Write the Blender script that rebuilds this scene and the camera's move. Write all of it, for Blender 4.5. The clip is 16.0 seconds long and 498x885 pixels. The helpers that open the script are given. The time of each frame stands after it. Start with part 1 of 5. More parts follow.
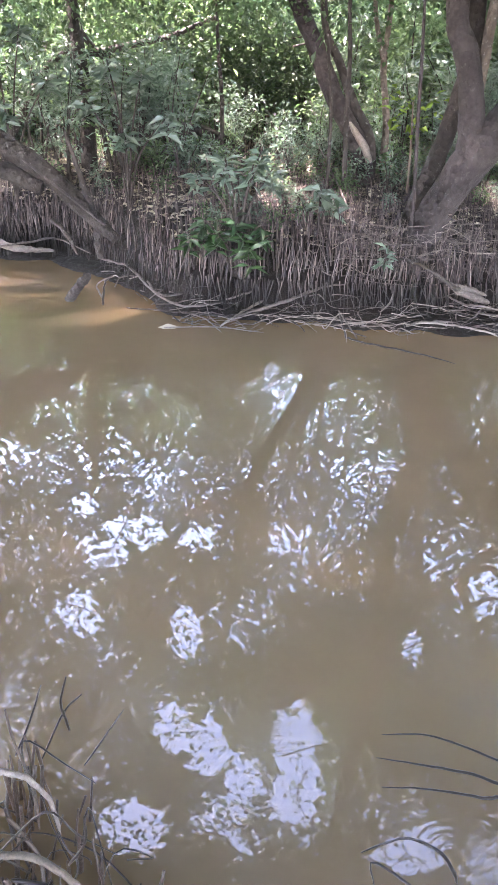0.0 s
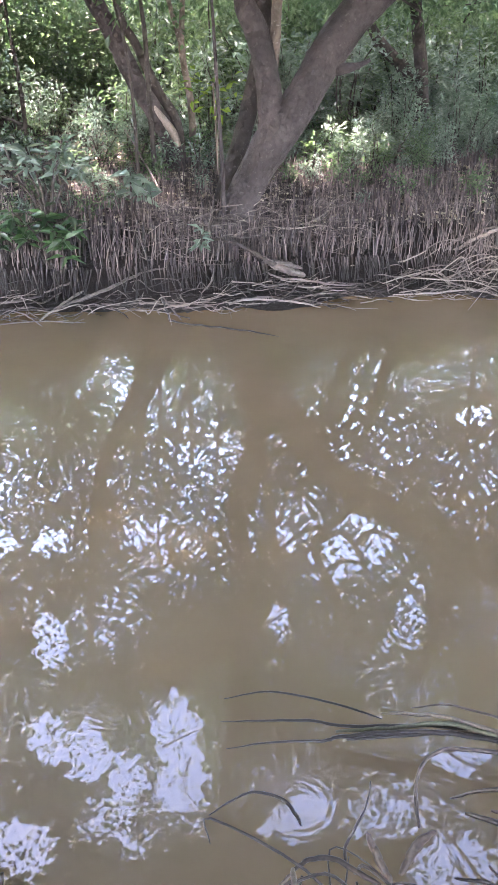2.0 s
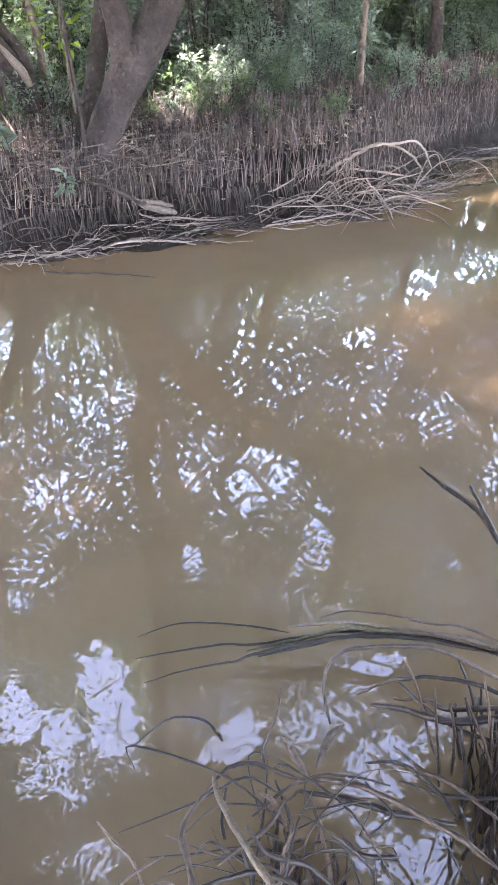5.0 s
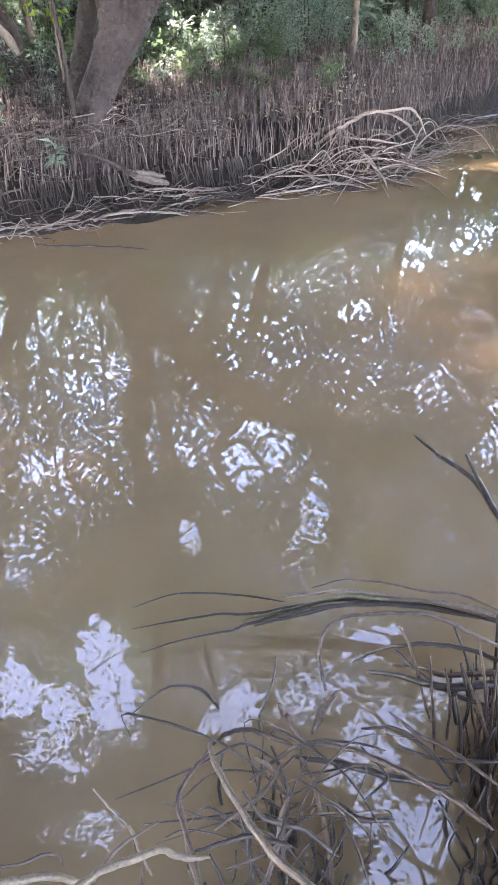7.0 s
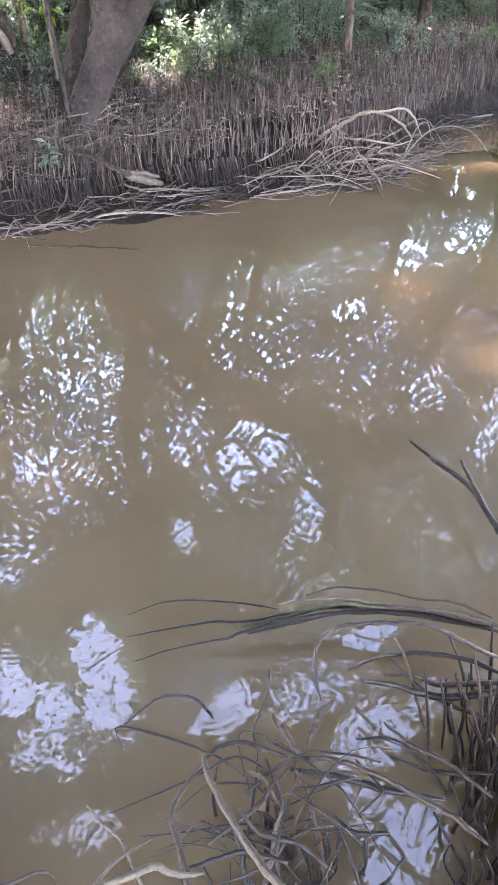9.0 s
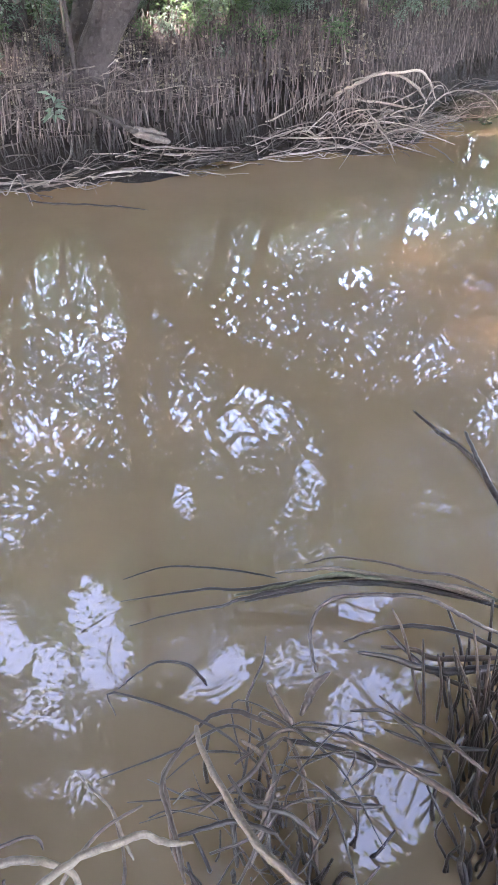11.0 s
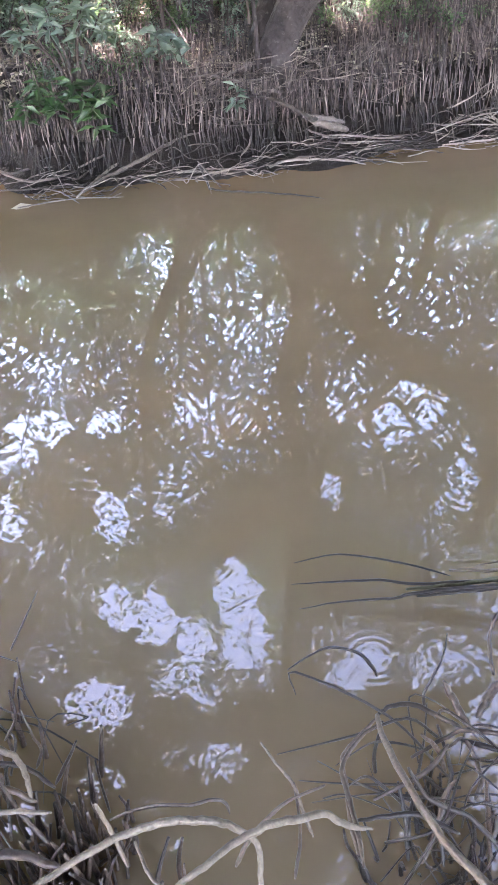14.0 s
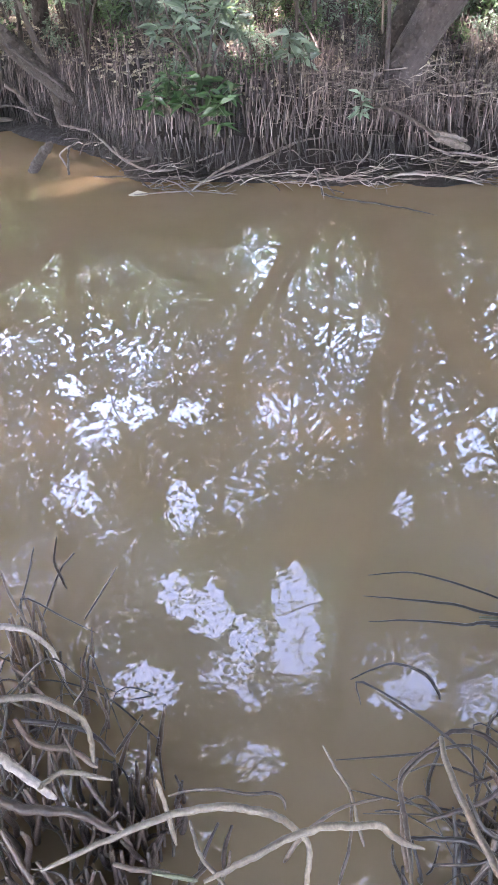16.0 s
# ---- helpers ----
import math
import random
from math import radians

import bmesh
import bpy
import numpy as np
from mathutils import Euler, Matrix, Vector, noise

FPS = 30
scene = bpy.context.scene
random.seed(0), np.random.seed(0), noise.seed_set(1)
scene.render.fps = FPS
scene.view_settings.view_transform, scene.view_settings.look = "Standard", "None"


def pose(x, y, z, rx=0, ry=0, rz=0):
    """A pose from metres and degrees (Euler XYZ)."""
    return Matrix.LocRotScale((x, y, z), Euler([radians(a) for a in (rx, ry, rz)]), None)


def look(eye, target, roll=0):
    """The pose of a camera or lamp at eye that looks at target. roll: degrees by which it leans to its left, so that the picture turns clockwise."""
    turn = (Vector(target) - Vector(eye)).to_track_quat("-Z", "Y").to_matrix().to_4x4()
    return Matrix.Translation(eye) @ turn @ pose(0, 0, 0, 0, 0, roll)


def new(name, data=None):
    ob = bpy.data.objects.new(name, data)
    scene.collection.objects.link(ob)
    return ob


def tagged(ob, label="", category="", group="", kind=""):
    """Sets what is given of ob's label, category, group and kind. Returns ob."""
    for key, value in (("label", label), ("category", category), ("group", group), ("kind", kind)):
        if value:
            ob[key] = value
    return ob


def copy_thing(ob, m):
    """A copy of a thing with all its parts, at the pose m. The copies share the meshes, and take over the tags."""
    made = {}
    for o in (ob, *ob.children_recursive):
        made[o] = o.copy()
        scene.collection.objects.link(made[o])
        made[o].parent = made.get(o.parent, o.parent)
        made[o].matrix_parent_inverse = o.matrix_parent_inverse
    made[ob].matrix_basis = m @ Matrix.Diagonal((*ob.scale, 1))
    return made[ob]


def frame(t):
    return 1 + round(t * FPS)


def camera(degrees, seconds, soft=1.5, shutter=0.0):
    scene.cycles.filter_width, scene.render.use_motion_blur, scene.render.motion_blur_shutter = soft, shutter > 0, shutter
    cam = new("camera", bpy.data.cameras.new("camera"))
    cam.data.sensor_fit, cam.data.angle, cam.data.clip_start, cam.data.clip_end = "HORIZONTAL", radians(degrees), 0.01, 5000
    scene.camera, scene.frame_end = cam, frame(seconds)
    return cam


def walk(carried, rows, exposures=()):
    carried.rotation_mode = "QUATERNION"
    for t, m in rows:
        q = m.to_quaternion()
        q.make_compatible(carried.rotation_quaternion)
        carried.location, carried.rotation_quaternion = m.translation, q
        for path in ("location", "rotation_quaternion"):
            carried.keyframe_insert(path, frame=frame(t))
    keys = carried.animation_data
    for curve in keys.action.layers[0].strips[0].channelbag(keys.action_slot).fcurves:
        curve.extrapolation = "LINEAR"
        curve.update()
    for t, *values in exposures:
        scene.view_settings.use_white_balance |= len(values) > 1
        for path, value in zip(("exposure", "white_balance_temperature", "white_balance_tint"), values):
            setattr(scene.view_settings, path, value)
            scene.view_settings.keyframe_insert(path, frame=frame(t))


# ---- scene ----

# ---------------------------------------------------------------- camera
cam = camera(35.0, 16.0, soft=0.9)
# seconds, x, y, z, turn, tilt, lean
PATH = [
    (0, -0.000, 0.012, 1.509, -0.01, -26.14, 2.32),
    (0.5, 0.036, -0.010, 1.521, -1.80, -26.19, 2.76),
    (1, 0.056, -0.026, 1.509, -4.85, -26.03, 2.51),
    (1.5, 0.063, -0.026, 1.498, -9.18, -25.94, 2.07),
    (2, 0.111, -0.012, 1.469, -11.63, -26.45, 0.92),
    (2.5, 0.130, -0.019, 1.470, -18.35, -27.60, 1.55),
    (3, 0.142, -0.035, 1.456, -20.91, -28.45, 0.60),
    (3.5, 0.138, -0.043, 1.465, -21.76, -29.05, 0.03),
    (4, 0.134, -0.049, 1.472, -21.66, -29.17, -0.16),
    (4.2, 0.132, -0.053, 1.475, -21.18, -29.31, -0.41),
    (6.3, 0.137, -0.058, 1.475, -19.54, -32.76, -2.13),
    (6.5, 0.140, -0.055, 1.460, -19.91, -32.62, -2.02),
    (7, 0.139, -0.055, 1.455, -20.15, -32.55, -1.99),
    (7.5, 0.141, -0.057, 1.467, -20.07, -32.67, -2.24),
    (8, 0.142, -0.055, 1.474, -20.17, -32.71, -2.43),
    (8.2, 0.146, -0.048, 1.470, -20.28, -32.74, -2.52),
    (10.3, 0.148, -0.025, 1.471, -21.04, -33.96, 0.48),
    (10.5, 0.151, -0.019, 1.463, -20.87, -34.51, 0.51),
    (11, 0.158, -0.007, 1.447, -20.45, -35.14, -0.26),
    (11.5, 0.161, 0.003, 1.456, -20.13, -35.50, -0.49),
    (12, 0.130, 0.010, 1.460, -15.37, -35.49, -2.59),
    (12.5, 0.119, 0.011, 1.451, -12.53, -35.28, -3.56),
    (13, 0.103, 0.026, 1.449, -8.91, -35.32, -4.63),
    (13.5, 0.101, 0.009, 1.448, -7.94, -35.52, -4.67),
    (14, 0.072, 0.007, 1.450, -7.59, -35.47, -4.14),
    (14.5, 0.050, -0.002, 1.455, -5.46, -35.23, -2.87),
    (15, 0.040, -0.008, 1.454, -2.64, -34.98, -3.01),
    (15.5, 0.043, -0.008, 1.456, -1.17, -34.92, -2.05),
    (16, 0.029, -0.009, 1.462, -1.04, -35.03, -0.64),
]


walk(cam, [(t, pose(x, y, z, 0, 0, yaw) @ pose(0, 0, 0, 90 + pitch) @ pose(0, 0, 0, 0, 0, roll)) for t, x, y, z, yaw, pitch, roll in PATH],
     exposures=[(0.0, 5.61, 7130, 34), (16.0, 5.61, 7130, 34)])

# ---------------------------------------------------------------- sky and sun
SUN_AZ, SUN_EL = -72.0, 58.0          # degrees clockwise from +y, and above the horizon
world = bpy.data.worlds.new("sky")
scene.world = world
world.use_nodes = True
wn = world.node_tree.nodes
sky = wn.new("ShaderNodeTexSky")
sky.sky_type, sky.sun_disc = "NISHITA", False
sky.sun_elevation, sky.sun_rotation = radians(SUN_EL), radians(SUN_AZ)
sky.air_density, sky.dust_density = 1.0, 0.7
world.node_tree.links.new(sky.outputs[0], wn["Background"].inputs[0])
wn["Background"].inputs[1].default_value = 0.15
sun = new("sun", bpy.data.lights.new("sun", "SUN"))
sun.data.energy, sun.data.angle, sun.data.color = 2.6, radians(2.0), (1.0, 0.97, 0.92)
az, el = radians(SUN_AZ), radians(SUN_EL)
sun.matrix_world = look((20 * math.sin(az) * math.cos(el), 20 * math.cos(az) * math.cos(el), 20 * math.sin(el)), (0, 0, 0))

rng = np.random.default_rng(7)


# ---------------------------------------------------------------- materials
class Nodes:
    """A short way to write a node material."""

    def __init__(self, name):
        self.mat = bpy.data.materials.new(name)
        self.mat.use_nodes = True
        self.tree = self.mat.node_tree
        self.bsdf = self.tree.nodes["Principled BSDF"]
        self.out = self.tree.nodes["Material Output"]
        self.place = self.node("ShaderNodeTexCoord").outputs["Object"]

    def node(self, kind, **values):
        n = self.tree.nodes.new(kind)
        for key, value in values.items():
            n.inputs[key].default_value = value
        return n

    def link(self, a, b):
        self.tree.links.new(a, b)

    def stretched(self, sx, sy, sz):
        m = self.node("ShaderNodeMapping", Scale=(sx, sy, sz))
        self.link(self.place, m.inputs["Vector"])
        return m.outputs[0]

    def noise(self, scale, detail=4.0, rough=0.55, vector=None):
        n = self.node("ShaderNodeTexNoise", Scale=scale, Detail=detail, Roughness=rough)
        self.link(vector or self.place, n.inputs["Vector"])
        return n.outputs["Fac"]

    def ramp(self, fac, *stops):
        r = self.tree.nodes.new("ShaderNodeValToRGB")
        el = r.color_ramp.elements
        while len(el) < len(stops):
            el.new(0.5)
        for e, (pos, c) in zip(el, stops):
            e.position, e.color = pos, (*c, 1)
        self.link(fac, r.inputs[0])
        return r.outputs[0]

    def mix(self, fac, a, b, blend="MIX"):
        m = self.tree.nodes.new("ShaderNodeMix")
        m.data_type, m.blend_type = "RGBA", blend
        for socket, v in ((m.inputs["Factor"], fac), (m.inputs["A"], a), (m.inputs["B"], b)):
            if isinstance(v, (int, float)):
                socket.default_value = v
            elif isinstance(v, tuple):
                socket.default_value = (*v, 1)
            else:
                self.link(v, socket)
        return m.outputs["Result"]

    def bump(self, height, strength, distance=0.01, chain=None):
        b = self.node("ShaderNodeBump", Strength=strength, Distance=distance)
        self.link(height, b.inputs["Height"])
        if chain:
            self.link(chain, b.inputs["Normal"])
        return b.outputs[0]

    def shade(self):
        """A random number for each piece, be it an island of a mesh or an object of its own."""
        a, b = self.node("ShaderNodeNewGeometry"), self.node("ShaderNodeObjectInfo")
        add, wrap = self.node("ShaderNodeMath"), self.node("ShaderNodeMath")
        add.operation, wrap.operation = "ADD", "FRACT"
        self.link(a.outputs["Random Per Island"], add.inputs[0])
        self.link(b.outputs["Random"], add.inputs[1])
        self.link(add.outputs[0], wrap.inputs[0])
        return wrap.outputs[0]

    def done(self, colour=None, rough=0.7, normal=None, **values):
        if colour is not None:
            self.link(colour, self.bsdf.inputs["Base Color"])
        if isinstance(rough, (int, float)):
            self.bsdf.inputs["Roughness"].default_value = rough
        else:
            self.link(rough, self.bsdf.inputs["Roughness"])
        if normal:
            self.link(normal, self.bsdf.inputs["Normal"])
        for key, v in values.items():
            self.bsdf.inputs[key.replace("_", " ")].default_value = v
        return self.mat


def water_material():
    n = Nodes("muddy_water")
    big = n.noise(0.55, 3.0)
    fine = n.noise(3.2, 4.0)
    c = n.mix(n.ramp(big, (0.35, (0, 0, 0)), (0.7, (1, 1, 1))), (0.190, 0.130, 0.074), (0.162, 0.122, 0.069))
    c = n.mix(0.25, c, n.ramp(fine, (0.3, (0.132, 0.094, 0.058)), (0.75, (0.196, 0.142, 0.090))))
    swell = n.bump(n.noise(1.6, 2.0), 0.008, 0.004)
    ripple = n.bump(n.noise(9.0, 2.0, 0.5, n.stretched(0.7, 1.25, 1)), 0.0022, 0.003, swell)
    for cx, cy, reach in ((0.10, 1.56, 0.16), (0.47, 1.13, 0.10)):      # rings round something that stirs under the surface
        far = n.node("ShaderNodeVectorMath")
        far.operation = "DISTANCE"
        n.link(n.place, far.inputs[0])
        far.inputs[1].default_value = (cx, cy, 0.0)
        wave = n.node("ShaderNodeMath")
        wave.operation = "SINE"
        turn = n.node("ShaderNodeMath")
        turn.operation = "MULTIPLY"
        turn.inputs[1].default_value = 6.283 / 0.019
        n.link(far.outputs["Value"], turn.inputs[0])
        n.link(turn.outputs[0], wave.inputs[0])
        fade = n.ramp(far.outputs["Value"], (0.15 * reach, (0, 0, 0)), (0.5 * reach, (1, 1, 1)), (0.8 * reach, (1, 1, 1)), (reach, (0, 0, 0)))
        amount = n.node("ShaderNodeMath")
        amount.operation = "MULTIPLY"
        n.link(wave.outputs[0], amount.inputs[0])
        n.link(n.mix(1.0, fade, n.ramp(n.noise(9.0, 2.0), (0.38, (0, 0, 0)), (0.6, (1, 1, 1))), "MULTIPLY"), amount.inputs[1])
        ripple = n.bump(amount.outputs[0], 1.0, 0.00004, ripple)
    return n.done(c, 0.0, ripple, IOR=1.333)


def mud_material():
    n = Nodes("creek_mud")
    a, b = n.noise(1.3, 5.0), n.noise(26.0, 6.0, 0.7)
    c = n.ramp(a, (0.3, (0.010, 0.0085, 0.008)), (0.55, (0.018, 0.015, 0.014)), (0.8, (0.032, 0.027, 0.024)))
    c = n.mix(0.5, c, n.ramp(b, (0.3, (0.007, 0.006, 0.0055)), (0.75, (0.040, 0.033, 0.028))))
    return n.done(c, n.ramp(b, (0.35, (0.45, 0.45, 0.45)), (0.7, (0.85, 0.85, 0.85))), n.bump(b, 0.6, 0.02, n.bump(n.noise(7.0, 4.0), 0.6, 0.05)), Specular_IOR_Level=0.18)


def root_material():
    """Breathing roots: mud-coated below the tide mark, bleached towards the tip."""
    n = Nodes("breathing_root")
    c = n.ramp(n.shade(), (0.0, (0.034, 0.027, 0.027)), (0.35, (0.072, 0.059, 0.058)), (0.7, (0.135, 0.112, 0.107)), (1.0, (0.30, 0.255, 0.235)))
    grain = n.noise(60.0, 4.0, 0.6, n.stretched(1, 1, 0.25))
    c = n.mix(0.5, c, n.ramp(grain, (0.3, (0.06, 0.050, 0.047)), (0.7, (0.32, 0.275, 0.25))), "OVERLAY")
    sep = n.node("ShaderNodeSeparateXYZ")
    n.link(n.place, sep.inputs[0])
    edge = n.node("ShaderNodeMath")
    edge.operation = "MULTIPLY_ADD"
    n.link(n.noise(5.0, 3.0), edge.inputs[0])
    edge.inputs[1].default_value = 0.22
    n.link(sep.outputs["Z"], edge.inputs[2])
    c = n.mix(n.ramp(edge.outputs[0], (0.24, (1, 1, 1)), (0.33, (0, 0, 0))), c, (0.020, 0.017, 0.015))
    return n.done(c, 0.72, n.bump(grain, 0.5, 0.004))


def bark_material(name, dark, mid, light, scale=1.0, lichen=0.25):
    n = Nodes(name)
    a = n.noise(2.6 * scale, 5.0, 0.6)
    b = n.noise(34.0 * scale, 6.0, 0.7, n.stretched(1, 1, 0.55))
    c = n.ramp(a, (0.3, dark), (0.52, mid), (0.78, light))
    c = n.mix(0.45, c, n.ramp(b, (0.3, dark), (0.7, light)), "OVERLAY")
    c = n.mix(n.ramp(n.noise(11.0 * scale, 4.0, 0.65), (0.52, (0, 0, 0)), (0.64, (0.65, 0.65, 0.65))), c, dark)
    spots = n.ramp(n.noise(30.0 * scale, 3.0), (0.62, (0, 0, 0)), (0.70, (lichen, lichen, lichen)))
    c = n.mix(spots, c, (0.42, 0.40, 0.38))
    knobs = n.node("ShaderNodeTexVoronoi", Scale=15.0 * scale)
    n.link(n.place, knobs.inputs["Vector"])
    return n.done(c, 0.82, n.bump(b, 1.0, 0.016, n.bump(knobs.outputs["Distance"], 0.7, 0.03, n.bump(a, 0.6, 0.05))))


def wood_material(name, low, high, rough=0.6):
    n = Nodes(name)
    a = n.noise(55.0, 5.0, 0.65)
    fine = n.noise(210.0, 4.0, 0.7, n.stretched(1, 1, 0.5))
    c = n.ramp(n.noise(7.0, 4.0), (0.3, low), (0.72, high))
    c = n.mix(0.5, c, n.ramp(a, (0.36, low), (0.66, high)))
    c = n.mix(0.4, c, n.ramp(n.shade(), (0.3, low), (1.0, high)))
    c = n.mix(0.45, c, n.ramp(fine, (0.35, (0.25, 0.24, 0.23)), (0.65, (0.8, 0.79, 0.78))), "OVERLAY")
    return n.done(c, rough, n.bump(a, 0.7, 0.004, n.bump(fine, 0.6, 0.0015)), Specular_IOR_Level=0.35)


def leaf_material(name, stops, through_light=0.45, rough=0.42, glow=(1.1, 1.4, 0.72)):
    n = Nodes(name)
    geo = n.node("ShaderNodeNewGeometry")
    c = n.ramp(geo.outputs["Random Per Island"], *stops)
    c = n.mix(0.35, c, n.ramp(n.noise(1.1, 2.0), (0.3, stops[0][1]), (0.7, stops[-1][1])))
    n.done(c, rough)
    t = n.node("ShaderNodeBsdfTranslucent")
    warm = n.mix(1.0, c, glow, "MULTIPLY")
    n.link(warm, t.inputs["Color"])
    m = n.node("ShaderNodeMixShader", Fac=through_light)
    n.link(n.bsdf.outputs[0], m.inputs[1])
    n.link(t.outputs[0], m.inputs[2])
    n.link(m.outputs[0], n.out.inputs["Surface"])
    return n.mat


WATER, MUD, ROOT = water_material(), mud_material(), root_material()
BARK = bark_material("mangrove_bark", (0.018, 0.014, 0.015), (0.064, 0.051, 0.052), (0.135, 0.112, 0.112), 1.5, 0.08)
BARK_PALE = bark_material("pale_bark", (0.10, 0.082, 0.07), (0.20, 0.165, 0.14), (0.34, 0.30, 0.26), 1.4, 0.5)
BARK_DARK = bark_material("dark_bark", (0.030, 0.025, 0.022), (0.065, 0.053, 0.047), (0.13, 0.108, 0.095), 1.2)
# the darkest bark tone, for log, stump and back trunks
BARK_BLACK = bark_material("blackish_bark", (0.014, 0.011, 0.010), (0.040, 0.032, 0.028), (0.105, 0.088, 0.078), 1.6, 0.12)
DEAD = wood_material("bleached_wood", (0.085, 0.071, 0.062), (0.30, 0.26, 0.23), 0.65)
STICK = wood_material("grey_stick", (0.035, 0.029, 0.026), (0.19, 0.162, 0.145), 0.6)
WET = wood_material("wet_stem", (0.006, 0.0046, 0.0038), (0.032, 0.024, 0.019), 0.33)
NEAR = wood_material("root_stem", (0.008, 0.0055, 0.0045), (0.125, 0.088, 0.066), 0.4)
PALE = wood_material("pale_arched_root", (0.066, 0.052, 0.038), (0.205, 0.168, 0.128), 0.5)
MOSSY = wood_material("mossy_stem", (0.035, 0.040, 0.020), (0.115, 0.115, 0.070), 0.45)
LEAF = leaf_material("mangrove_leaf", ((0.0, (0.028, 0.052, 0.032)), (0.4, (0.048, 0.086, 0.054)), (0.75, (0.080, 0.126, 0.082)), (1.0, (0.15, 0.195, 0.135))), 0.52, glow=(1.4, 1.65, 0.95))
LEAF_BLUE = leaf_material("grey_green_leaf", ((0.0, (0.045, 0.076, 0.062)), (0.5, (0.092, 0.138, 0.115)), (1.0, (0.21, 0.27, 0.235))), 0.25, 0.36)
# yellow-green of leaves in the sun, put into the colour itself
LEAF_LIME = leaf_material("sunlit_leaf", ((0.0, (0.09, 0.15, 0.03)), (0.5, (0.15, 0.22, 0.045)), (1.0, (0.24, 0.30, 0.07))), 0.5)
LEAF_DEEP = leaf_material("deep_green_leaf", ((0.0, (0.016, 0.042, 0.020)), (0.5, (0.028, 0.068, 0.030)), (1.0, (0.055, 0.115, 0.045))), 0.28, 0.33)
LITTER = leaf_material("dead_leaf", ((0.0, (0.12, 0.095, 0.075)), (0.5, (0.24, 0.20, 0.16)), (1.0, (0.46, 0.41, 0.35))), 0.15, 0.7)


# ---------------------------------------------------------------- building
class Geom:
    """Vertices and faces that grow, then become one mesh."""

    def __init__(self):
        self.v, self.f, self.count = [], [], 0

    def add(self, verts, faces):
        self.v.append(np.asarray(verts, float).reshape(-1, 3))
        self.f.append([tuple(int(i) + self.count for i in q) for q in faces])
        self.count += len(self.v[-1])
        return self

    def tube(self, points, radii, sides=6, wobble=0.0, steps=4, cap=True):
        p = smooth(points, steps)
        r = np.interp(np.linspace(0, 1, len(p)), np.linspace(0, 1, len(radii)), radii)
        d = np.gradient(p, axis=0)
        d /= np.linalg.norm(d, axis=1, keepdims=True) + 1e-9
        u = np.cross(d, (0.31, 0.17, 0.93) if abs(d[0][2]) < 0.8 else (0.95, 0.3, 0.1))
        u /= np.linalg.norm(u, axis=1, keepdims=True) + 1e-9
        w = np.cross(d, u)
        a = np.linspace(0, 2 * np.pi, sides, endpoint=False)
        rr = r[:, None] * (1 + wobble * rng.uniform(-1, 1, (len(p), sides)))
        ring = p[:, None, :] + rr[..., None] * (np.cos(a)[None, :, None] * u[:, None, :] + np.sin(a)[None, :, None] * w[:, None, :])
        faces = [(i * sides + k, i * sides + (k + 1) % sides, (i + 1) * sides + (k + 1) % sides, (i + 1) * sides + k)
                 for i in range(len(p) - 1) for k in range(sides)]
        if cap:
            faces += [tuple(range(sides - 1, -1, -1)), tuple((len(p) - 1) * sides + k for k in range(sides))]
        return self.add(ring, faces)

    def leaves(self, at, way, length, width, fold=0.25, droop=0.2):
        """A pointed blade folded at its midrib for every place in at."""
        at, way = np.asarray(at, float), np.asarray(way, float)
        m = len(at)
        if not m:
            return self
        way = way / (np.linalg.norm(way, axis=1, keepdims=True) + 1e-9)
        side = np.cross(way, rng.normal(0, 0.45, (m, 3)) + (0, 0, 1))
        side /= np.linalg.norm(side, axis=1, keepdims=True) + 1e-9
        up = np.cross(side, way)
        l = (length * rng.uniform(0.65, 1.25, m))[:, None]
        w = (width * rng.uniform(0.7, 1.2, m))[:, None]
        mid = at + way * l * 0.45
        tip = at + way * l - up * l * droop
        quad = np.stack([at, mid + side * w + up * w * fold, tip, mid - side * w + up * w * fold], 1).reshape(-1, 3)
        k = np.arange(m) * 4 + self.count
        self.v.append(quad)
        self.f.append(np.concatenate([np.stack([k, k + 1, k + 2], 1), np.stack([k, k + 2, k + 3], 1)]))
        self.count += 4 * m
        return self

    def mesh(self, name, material, flat=False):
        me = bpy.data.meshes.new(name)
        if all(isinstance(f, np.ndarray) for f in self.f):
            v, f = np.concatenate(self.v), np.concatenate(self.f)
            me.vertices.add(len(v))
            me.vertices.foreach_set("co", v.astype(np.float32).ravel())
            me.loops.add(f.size)
            me.loops.foreach_set("vertex_index", f.astype(np.int32).ravel())
            me.polygons.add(len(f))
            me.polygons.foreach_set("loop_start", np.arange(0, f.size, f.shape[1], dtype=np.int32))
            me.update(calc_edges=True)
            me.validate()
        else:
            me.from_pydata(np.concatenate(self.v).tolist(), [], [tuple(q) for f in self.f for q in f])
        me.materials.append(material)
        me.polygons.foreach_set("use_smooth", [not flat] * len(me.polygons))
        me.update()
        return me


def smooth(points, steps=4):
    """Points along a Catmull-Rom curve."""
    p = np.asarray(points, float)
    if len(p) < 3 or steps < 2:
        return p
    q = np.concatenate([[2 * p[0] - p[1]], p, [2 * p[-1] - p[-2]]])
    out = []
    for i in range(1, len(q) - 2):
        a, b, c, d = q[i - 1:i + 3]
        for t in np.linspace(0, 1, steps, endpoint=False):
            out.append(0.5 * (2 * b + (c - a) * t + (2 * a - 5 * b + 4 * c - d) * t * t + (3 * b - a - 3 * c + d) * t ** 3))
    return np.array(out + [p[-1]])


def part(name, geom, material, parent, label="", flat=False):
    ob = new(name, geom.mesh(name, material, flat))
    ob.parent = parent
    return tagged(ob, label)


